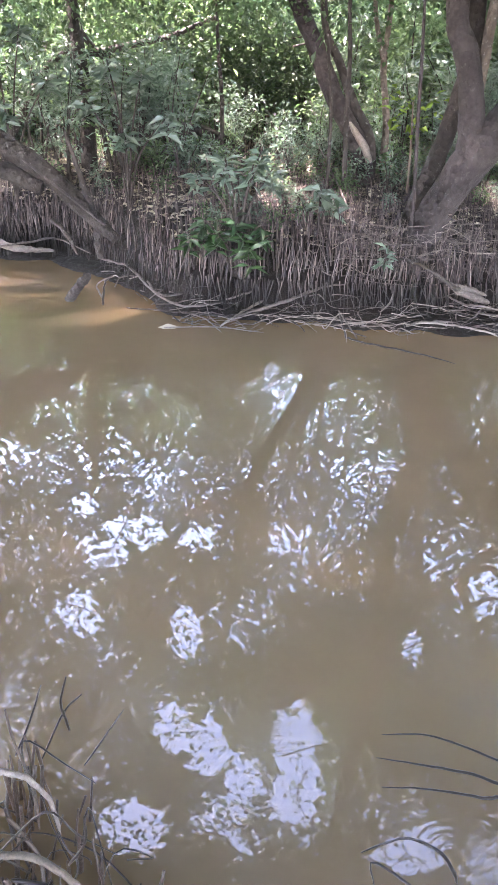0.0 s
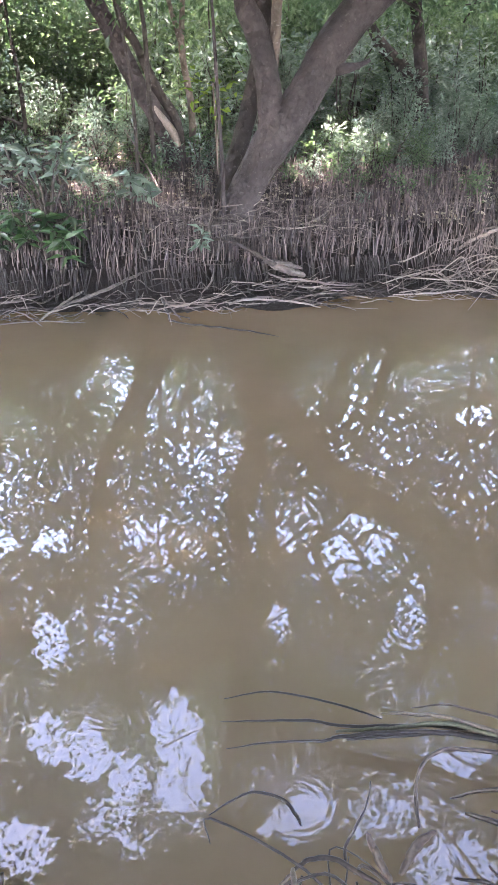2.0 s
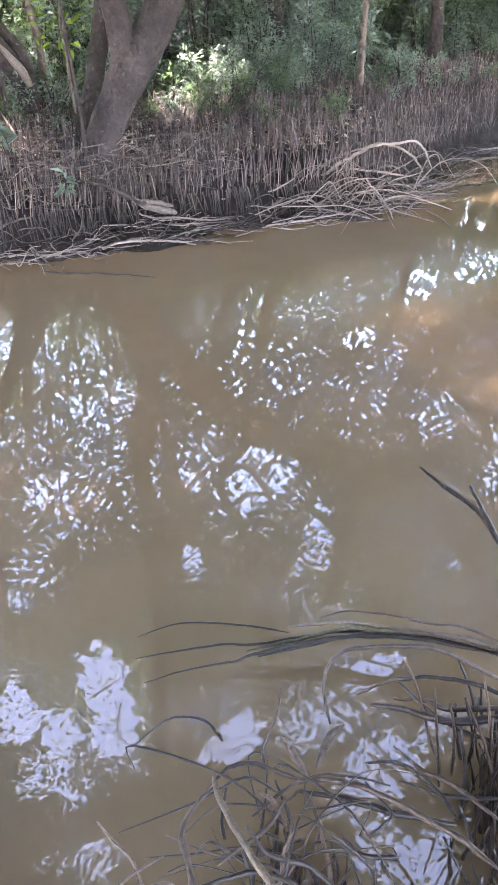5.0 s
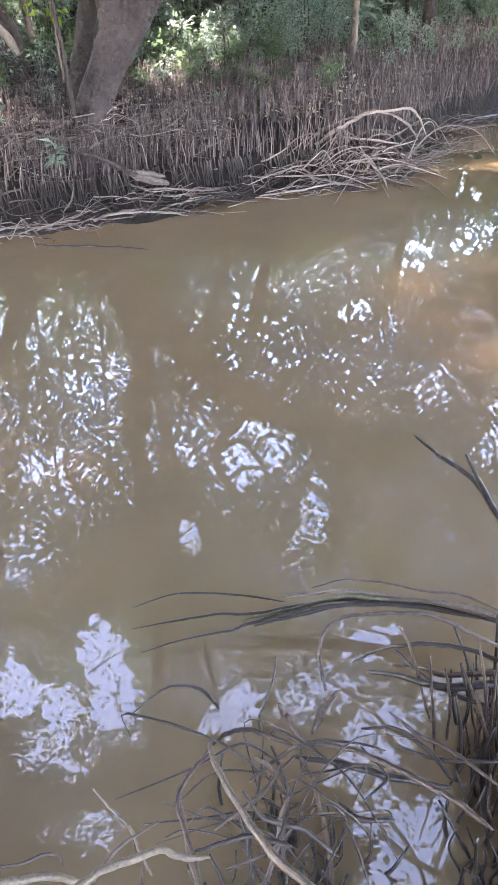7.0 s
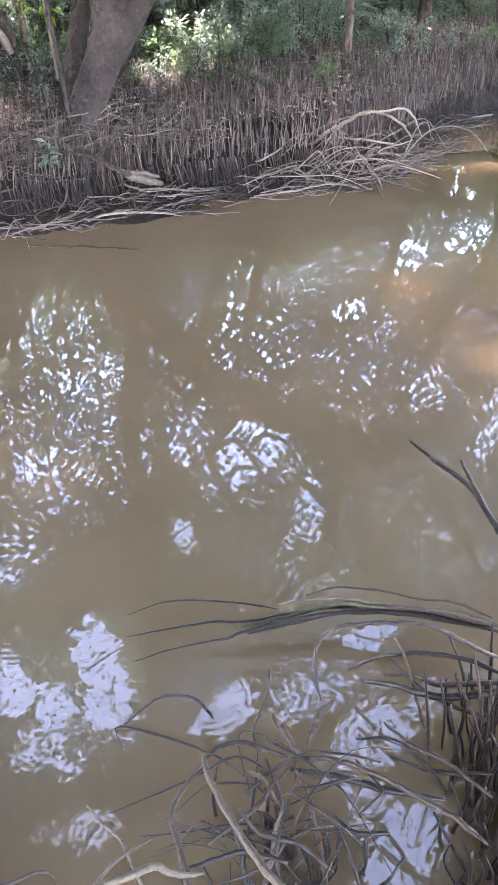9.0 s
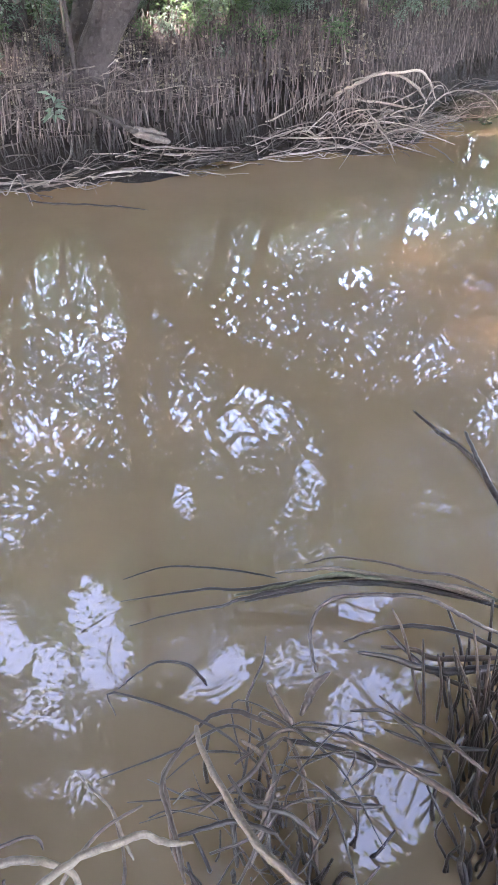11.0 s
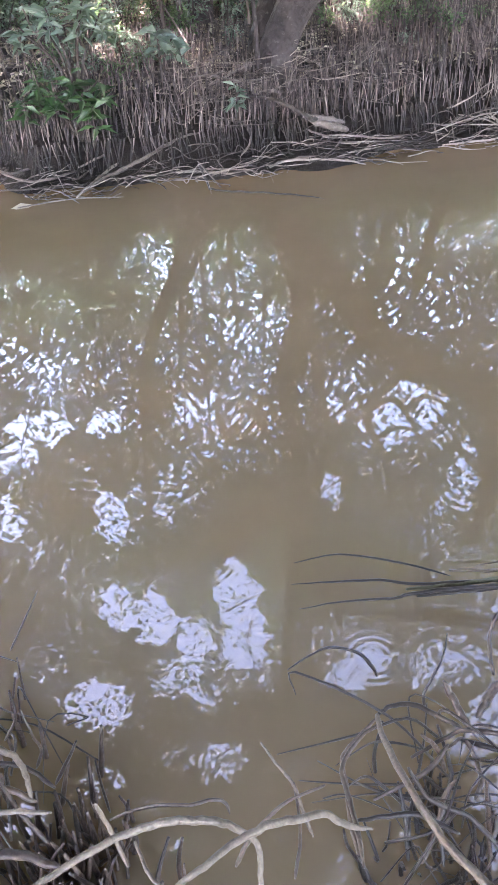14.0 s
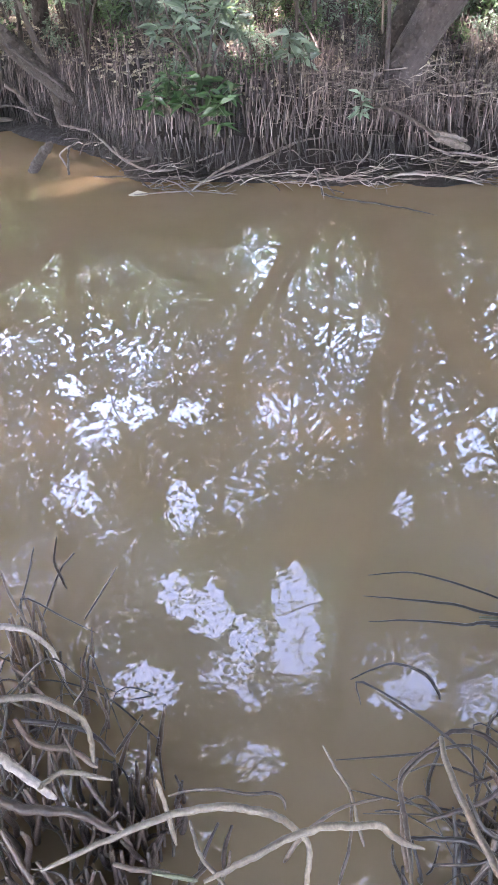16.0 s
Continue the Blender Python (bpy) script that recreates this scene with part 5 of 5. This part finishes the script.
stick("fallen_branch", [(0.376, 0.678, 0.300), (0.399, 0.639, 0.267), (0.458, 0.616, 0.233), (0.498, 0.570, 0.200)], [0.0026, 0.0046, 0.004], WET, "dark tangled root stem in the heap")
stick("fallen_branch", [(0.466, 0.677, 0.250), (0.440, 0.667, 0.217), (0.416, 0.634, 0.183), (0.381, 0.600, 0.150)], [0.0026, 0.0046, 0.004], NEAR, "dark tangled root stem in the heap")
stick("fallen_branch", [(0.485, 0.633, 0.300), (0.505, 0.635, 0.175), (0.510, 0.605, 0.050)], [0.0026, 0.0046, 0.004], NEAR, "dark tangled root stem in the heap")
stick("fallen_branch", [(0.542, 0.659, 0.200), (0.563, 0.617, 0.200), (0.615, 0.593, 0.200)], [0.0026, 0.0046, 0.004], WET, "dark tangled root stem in the heap")
stick("fallen_branch", [(0.377, 0.715, 0.200), (0.379, 0.671, 0.150), (0.372, 0.632, 0.100)], [0.0026, 0.0046, 0.004], WET, "dark tangled root stem in the heap")
stick("fallen_branch", [(0.269, 0.611, 0.300), (0.322, 0.608, 0.300), (0.365, 0.601, 0.300), (0.414, 0.561, 0.300)], [0.0026, 0.0046, 0.004], WET, "dark tangled root stem in the heap")
stick("fallen_branch", [(0.716, 0.790, 0.200), (0.739, 0.726, 0.200), (0.777, 0.671, 0.200), (0.811, 0.583, 0.200)], [0.0026, 0.0046, 0.004], NEAR, "dark tangled root stem in the heap")
stick("fallen_branch", [(0.710, 0.751, 0.150), (0.760, 0.678, 0.175), (0.839, 0.620, 0.200)], [0.0026, 0.0046, 0.004], WET, "dark tangled root stem in the heap")
stick("fallen_branch", [(0.681, 0.830, 0.120), (0.731, 0.787, 0.147), (0.752, 0.702, 0.173), (0.744, 0.622, 0.200)], [0.0026, 0.0046, 0.004], WET, "dark tangled root stem in the heap")
stick("fallen_branch", [(0.478, 0.756, 0.200), (0.516, 0.766, 0.200), (0.515, 0.693, 0.200), (0.489, 0.658, 0.200)], [0.0026, 0.0046, 0.004], NEAR, "dark tangled root stem in the heap")
stick("fallen_branch", [(0.416, 0.729, 0.300), (0.447, 0.731, 0.250), (0.461, 0.715, 0.200)], [0.0026, 0.0046, 0.004], NEAR, "dark tangled root stem in the heap")
stick("fallen_branch", [(0.327, 0.692, 0.200), (0.370, 0.696, 0.217), (0.426, 0.706, 0.233), (0.469, 0.734, 0.250)], [0.0026, 0.0046, 0.004], NEAR, "dark tangled root stem in the heap")
stick("fallen_branch", [(-0.261, 0.563, 0.330), (-0.196, 0.585, 0.345), (-0.122, 0.608, 0.360), (-0.061, 0.622, 0.370), (-0.000, 0.622, 0.380), (0.035, 0.619, 0.375), (0.070, 0.613, 0.370), (0.101, 0.611, 0.335), (0.122, 0.603, 0.300), (0.119, 0.578, 0.250), (0.117, 0.569, 0.200)], [0.0033, 0.0053, 0.0059, 0.0059, 0.0046, 0.004], PALE, "pale smooth arched root over the shallows")
stick("fallen_branch", [(-0.031, 0.547, 0.320), (0.003, 0.552, 0.340), (0.033, 0.556, 0.360), (0.083, 0.576, 0.370), (0.132, 0.587, 0.380), (0.186, 0.599, 0.360), (0.224, 0.609, 0.340), (0.255, 0.596, 0.320), (0.292, 0.594, 0.300)], [0.0033, 0.0046, 0.0056, 0.0059, 0.0053, 0.004], PALE, "pale smooth arched root over the shallows")
stick("fallen_branch", [(-0.437, 0.879, 0.300), (-0.398, 0.879, 0.300), (-0.337, 0.881, 0.300), (-0.283, 0.857, 0.300), (-0.250, 0.851, 0.267), (-0.239, 0.832, 0.233), (-0.236, 0.806, 0.200)], [0.0066, 0.0066, 0.0053, 0.0046], PALE, "pale smooth arched root over the shallows")
stick("fallen_branch", [(-0.486, 1.082, 0.260), (-0.452, 1.083, 0.260), (-0.394, 1.070, 0.260), (-0.357, 1.076, 0.190), (-0.339, 1.060, 0.120)], [0.0066, 0.0066, 0.0053, 0.004], DEAD, "pale smooth arched root over the shallows")
stick("fallen_branch", [(-0.371, 0.853, 0.280), (-0.333, 0.821, 0.253), (-0.276, 0.824, 0.227), (-0.228, 0.806, 0.200)], [0.0053, 0.0059, 0.0053], NEAR, "grey-brown root stem in a tangled clump")
stick("fallen_branch", [(-0.384, 0.907, 0.200), (-0.308, 0.908, 0.183), (-0.256, 0.897, 0.167), (-0.208, 0.858, 0.150)], [0.004, 0.0046, 0.004], WET, "grey-brown root stem in a tangled clump")
stick("fallen_branch", [(-0.297, 0.707, 0.300), (-0.285, 0.736, 0.283), (-0.266, 0.757, 0.267), (-0.191, 0.750, 0.250)], [0.004, 0.0046, 0.004], PALE, "grey-brown root stem in a tangled clump")
stick("fallen_branch", [(-0.391, 0.748, 0.360), (-0.363, 0.749, 0.323), (-0.328, 0.740, 0.287), (-0.278, 0.719, 0.250)], [0.0079, 0.0086, 0.0066], DEAD, "grey-brown root stem in a tangled clump")
stick("fallen_branch", [(-0.371, 0.671, 0.360), (-0.339, 0.664, 0.345), (-0.297, 0.655, 0.330), (-0.226, 0.656, 0.315), (-0.161, 0.629, 0.300)], [0.0066, 0.0079, 0.0066], NEAR, "grey-brown root stem in a tangled clump")
stick("fallen_branch", [(-0.359, 1.260, 0.340), (-0.378, 1.271, 0.260), (-0.384, 1.309, 0.180), (-0.385, 1.343, 0.100)], [0.002, 0.0033, 0.0033], WET, "thin dark twig standing over the water")
stick("fallen_branch", [(-0.341, 1.304, 0.250), (-0.401, 1.361, 0.135), (-0.452, 1.326, 0.020)], [0.002, 0.0026, 0.0026], WET, "thin dark twig standing over the water")
stick("fallen_branch", [(-0.268, 1.395, 0.120), (-0.310, 1.367, 0.060), (-0.355, 1.334, 0.000)], [0.0013, 0.0023, 0.0026], WET, "thin dark twig leaning from the water")
stick("fallen_branch", [(-0.262, 0.963, 0.300), (-0.261, 0.947, 0.250), (-0.291, 0.939, 0.200)], [0.002, 0.0026, 0.0033], WET, "thin dark twig standing over the water")
stick("fallen_branch", [(-0.240, 0.922, 0.300), (-0.228, 0.900, 0.250), (-0.224, 0.906, 0.200), (-0.243, 0.904, 0.150)], [0.0017, 0.0026, 0.0033], NEAR, "grey-brown root stem in a tangled clump")
stick("fallen_branch", [(-0.150, 0.868, 0.260), (-0.177, 0.896, 0.180), (-0.218, 0.898, 0.100)], [0.002, 0.0033, 0.004], WET, "thin dark twig standing over the water")
stick("fallen_branch", [(-0.275, 0.808, 0.300), (-0.246, 0.767, 0.250), (-0.205, 0.727, 0.200)], [0.0026, 0.004, 0.004], NEAR, "grey-brown root stem in a tangled clump")
stick("fallen_branch", [(-0.110, 0.706, 0.320), (-0.103, 0.712, 0.247), (-0.100, 0.724, 0.173), (-0.092, 0.718, 0.100)], [0.0033, 0.004, 0.004], PALE, "grey-brown root stem in a tangled clump")
stick("fallen_branch", [(-0.120, 0.830, 0.250), (-0.122, 0.830, 0.175), (-0.119, 0.821, 0.100)], [0.002, 0.0026, 0.0026], WET, "grey-brown root stem in a tangled clump")
stick("fallen_branch", [(-0.088, 0.677, 0.320), (-0.054, 0.666, 0.350), (-0.010, 0.649, 0.380), (0.035, 0.640, 0.380), (0.066, 0.642, 0.380), (0.084, 0.638, 0.370), (0.088, 0.626, 0.360)], [0.002, 0.0026, 0.0026, 0.002], NEAR, "thin grey root arching over the shallows")
stick("fallen_branch", [(-0.056, 0.648, 0.300), (-0.038, 0.594, 0.300), (-0.012, 0.563, 0.300), (0.007, 0.534, 0.300)], [0.0026, 0.0033, 0.0033], PALE, "grey-brown root stem in a tangled clump")
stick("fallen_branch", [(0.152, 0.724, 0.370), (0.169, 0.696, 0.353), (0.190, 0.665, 0.335), (0.197, 0.625, 0.317), (0.204, 0.600, 0.300)], [0.0017, 0.0026, 0.0026], PALE, "thin pale twig in the heap")
stick("fallen_branch", [(0.232, 0.641, 0.360), (0.172, 0.642, 0.332), (0.129, 0.629, 0.305), (0.101, 0.615, 0.277), (0.086, 0.606, 0.250)], [0.002, 0.0033, 0.004], NEAR, "thin grey twig in the heap")
stick("fallen_branch", [(0.190, 0.666, 0.340), (0.194, 0.657, 0.277), (0.193, 0.646, 0.213), (0.177, 0.618, 0.150)], [0.002, 0.0026, 0.0033], NEAR, "thin grey twig in the heap")
stick("fallen_branch", [(0.342, 0.735, 0.340), (0.310, 0.723, 0.332), (0.271, 0.687, 0.324), (0.269, 0.646, 0.316), (0.269, 0.597, 0.308), (0.264, 0.542, 0.300)], [0.0026, 0.004, 0.004], NEAR, "grey bent root stem")
stick("fallen_branch", [(-0.412, 0.993, 0.250), (-0.376, 0.985, 0.200), (-0.347, 0.963, 0.150), (-0.339, 0.909, 0.100)], [0.004, 0.004, 0.0033], NEAR, "grey-brown root stem in a tangled clump")
stick("fallen_branch", [(-0.473, 1.203, 0.300), (-0.458, 1.187, 0.233), (-0.411, 1.135, 0.167), (-0.388, 1.085, 0.100)], [0.0026, 0.0033, 0.0033], NEAR, "grey-brown root stem in a tangled clump")
stick("fallen_branch", [(-0.435, 1.326, 0.250), (-0.466, 1.302, 0.150), (-0.505, 1.309, 0.050)], [0.002, 0.0026, 0.0026], WET, "grey-brown root stem in a tangled clump")
stick("fallen_branch", [(-0.323, 0.609, 0.360), (-0.299, 0.583, 0.330), (-0.275, 0.559, 0.300)], [0.0033, 0.004, 0.004], NEAR, "grey-brown root stem in a tangled clump")
stick("fallen_branch", [(-0.165, 0.586, 0.300), (-0.132, 0.577, 0.300), (-0.082, 0.572, 0.300)], [0.0033, 0.004, 0.0033], NEAR, "grey-brown root stem in a tangled clump")
stick("fallen_branch", [(-0.101, 0.547, 0.350), (-0.070, 0.541, 0.350), (-0.038, 0.534, 0.350)], [0.0026, 0.004, 0.0033], MOSSY, "short green mossy stem among the roots")


# ---------------------------------------------------------------- short breathing roots and litter by the near clumps
def near_roots(clusters, label, material, thick=1.0, lean=0.022):
    """Upright tapering roots in clusters: centre, spread, how many, height."""
    for cx, cy, spread_, count, high in clusters:
        o = np.array((cx, cy, float(ground_z(cx, cy))))
        t = thing("breathing_root_cluster", o, label, "mangrove roots", "root clusters of the near bank")
        for _ in range(count):
            x, y = cx + rng.normal(0, spread_), cy + rng.normal(0, spread_)
            z = float(ground_z(x, y)) - 0.02
            h = max(0.0, -z) + high * rng.uniform(0.4, 1.3)
            d = rng.normal(0, lean, 2) + 0.25 * np.array((x - cx, y - cy))
            k = rng.normal(0, 0.011, (3, 2)) * (0.6, 1.0)
            f = thick * rng.uniform(0.6, 1.35)
            g = Geom()
            line = [(x + c * d[0] + q[0], y + c * d[1] + q[1], z + c * h) for c, q in zip((0.0, 0.35, 0.7, 1.0), np.concatenate([[(0, 0)], k]))]
            g.tube(np.array(line) - o, [0.0060 * f, 0.0052 * f, 0.0046 * f, 0.0026 * f], 7, 0.2, 4)
            part("breathing_root", g, material, t)


near_roots([(-0.15, 0.80, 0.030, 34, 0.11), (-0.21, 0.77, 0.045, 26, 0.10), (-0.42, 1.04, 0.075, 36, 0.13), (-0.17, 0.65, 0.05, 26, 0.12), (-0.28, 0.63, 0.06, 28, 0.12), (-0.40, 0.74, 0.08, 40, 0.13), (-0.42, 0.88, 0.07, 40, 0.13), (-0.46, 1.20, 0.05, 20, 0.13), (-0.26, 0.80, 0.05, 26, 0.11)],
            "upright grey-brown breathing roots crowded in the near shallows", NEAR)
near_roots([(0.99, 0.80, 0.045, 26, 0.20), (0.94, 0.70, 0.045, 34, 0.20), (0.87, 0.61, 0.045, 36, 0.18), (0.80, 0.53, 0.04, 30, 0.16), (0.50, 0.62, 0.04, 22, 0.13), (0.40, 0.63, 0.045, 22, 0.13), (0.45, 0.74, 0.035, 14, 0.12)],
            "upright dark wet breathing roots crowded under the near heap", WET, 0.75, 0.03)


def twigs(count, xr, sr, material=STICK, high=0.06):
    """Fine crooked twigs caught along the foot of the far bank."""
    g = Geom()
    for _ in range(count):
        x = rng.uniform(*xr)
        y = float(np.interp(x, EDGE_X, EDGE_Y)) + rng.uniform(*sr)
        a, l = rng.normal(0, 0.7), rng.uniform(0.12, 0.5)
        z = max(0.0, float(ground_z(x, y))) + rng.uniform(0.0, high)
        q = np.array((l * math.cos(a), 0.6 * l * math.sin(a), rng.normal(0, 0.04)))
        p = np.array((x, y, z))
        r = rng.uniform(0.6, 1.3)
        g.tube([p, p + 0.3 * q + rng.normal(0, 0.022, 3), p + 0.65 * q + rng.normal(0, 0.022, 3), p + q], [0.0036 * r, 0.003 * r, 0.0014], 5, 0.1, 3)
        if l > 0.3:
            b = p + 0.5 * q
            g.tube([b, b + 0.2 * q + rng.normal(0, 0.03, 3), b + 0.35 * q + rng.normal(0, 0.06, 3)], [0.0022 * r, 0.0018, 0.001], 4, 0.1, 2)
    tagged(new("bank_twigs", g.mesh("bank_twigs", material)), "fine crooked twigs caught along the muddy bank", "twigs", kind="stuff")


twigs(130, (-1.2, 4.6), (-0.02, 0.40))
twigs(150, (-1.2, 4.6), (-0.05, 0.40), WET)
twigs(80, (-1.0, 3.4), (-0.06, 0.32), DEAD)
twigs(420, (-2.5, 5.5), (0.7, 2.8))
twigs(520, (-1.3, 3.0), (0.9, 2.6))
twigs(160, (-1.3, 3.0), (0.9, 2.4), DEAD)
twigs(90, (0.2, 1.9), (0.50, 1.0), STICK, 0.16)
twigs(45, (0.3, 1.7), (0.50, 0.95), DEAD, 0.18)


def brushwood(count, material, label):
    """Thin branches of the heap, fanning out over the water from one side."""
    g = Geom()
    for _ in range(count):
        u = rng.uniform(0, 1)
        p = np.array((2.05 + 1.1 * u + rng.normal(0, 0.1), 5.25 - 0.35 * u + rng.normal(0, 0.12), 0.05 + 0.20 * u * rng.uniform(0, 1)))
        l, a = rng.uniform(0.2, 0.75), rng.normal(-0.2, 0.85)
        q = np.array((l * math.cos(a), l * math.sin(a), rng.uniform(-0.10, 0.10)))
        rise, r = rng.uniform(0.0, 0.16) * l / 0.5, rng.uniform(0.0022, 0.0052)
        end = p + q
        end[2] = max(end[2], 0.005)
        g.tube([p, p + 0.35 * q + (0, 0, rise) + rng.normal(0, 0.02, 3), p + 0.7 * q + (0, 0, rise) + rng.normal(0, 0.025, 3), end], [r, r, 0.8 * r, 0.4 * r], 5, 0.12, 4)
    tagged(new("brushwood", g.mesh("brushwood", material)), label, "brushwood", kind="stuff")


brushwood(34, DEAD, "thin bleached twigs of a brushwood heap over the water")
brushwood(46, STICK, "thin grey twigs of a brushwood heap over the water")


def litter(count, xr, sr):
    g = Geom()
    x = rng.uniform(*xr, count)
    y = np.interp(x, EDGE_X, EDGE_Y) + rng.uniform(*sr, count)
    at = np.stack([x, y, ground_z(x, y) + rng.uniform(0.004, 0.05, count)], 1)
    g.leaves(at, rng.normal(0, 1, (count, 3)) * (1, 1, 0.25), 0.075, 0.018)
    tagged(new("leaf_litter", g.mesh("leaf_litter", LITTER, True)), "dry brown and grey fallen leaves on the forest floor", "leaf litter", kind="stuff")


litter(20000, (-5, 9), (0.8, 6.0))


def root_tangle(count, centre, size, label):
    """Fine crossing roots that fill a clump."""
    g = Geom()
    for _ in range(count):
        c = np.array(centre) + rng.uniform(-1, 1, 3) * size
        d = rng.normal(0, 1, 3) * (1, 0.8, 0.45)
        d *= rng.uniform(0.05, 0.16) / np.linalg.norm(d)
        b = np.array((rng.normal(0, 0.03), rng.normal(0, 0.03), rng.uniform(0.0, 0.10)))
        r = rng.uniform(0.0012, 0.0034)
        k = rng.normal(0, 0.018, (2, 3))
        g.tube([c - d - (0, 0, 0.03), c - 0.5 * d + b + k[0], c + 0.3 * d + b + k[1], c + d - (0, 0, 0.02)], [r, r, 0.8 * r, 0.3 * r], 5, 0.15, 4)
    tagged(new("root_tangle", g.mesh("root_tangle", WET)), label, "mangrove roots", kind="stuff")


root_tangle(46, (-0.40, 0.86, 0.12), (0.18, 0.28, 0.13), "dark tangle of fine crossing roots in the near clump")
root_tangle(26, (0.47, 0.70, 0.14), (0.15, 0.12, 0.13), "dark tangle of fine crossing roots under the near heap")

for x, y, turn, size in ((-0.50, 4.62, 10, 0.16), (0.15, 3.62, 75, 0.13), (-0.08, 4.66, 160, 0.10)):
    g = Geom()
    g.leaves([(-0.5 * size, 0, 0)], [(1, 0, 0)], size, 0.14 * size, 0.15, 0.0)
    ob = new("floating_leaf", g.mesh("floating_leaf", LITTER))
    ob.matrix_world = pose(x, y, 0.006, 0, 0, turn)
    tagged(ob, "pale dead leaf floating on the muddy water", "leaf", "floating leaves")
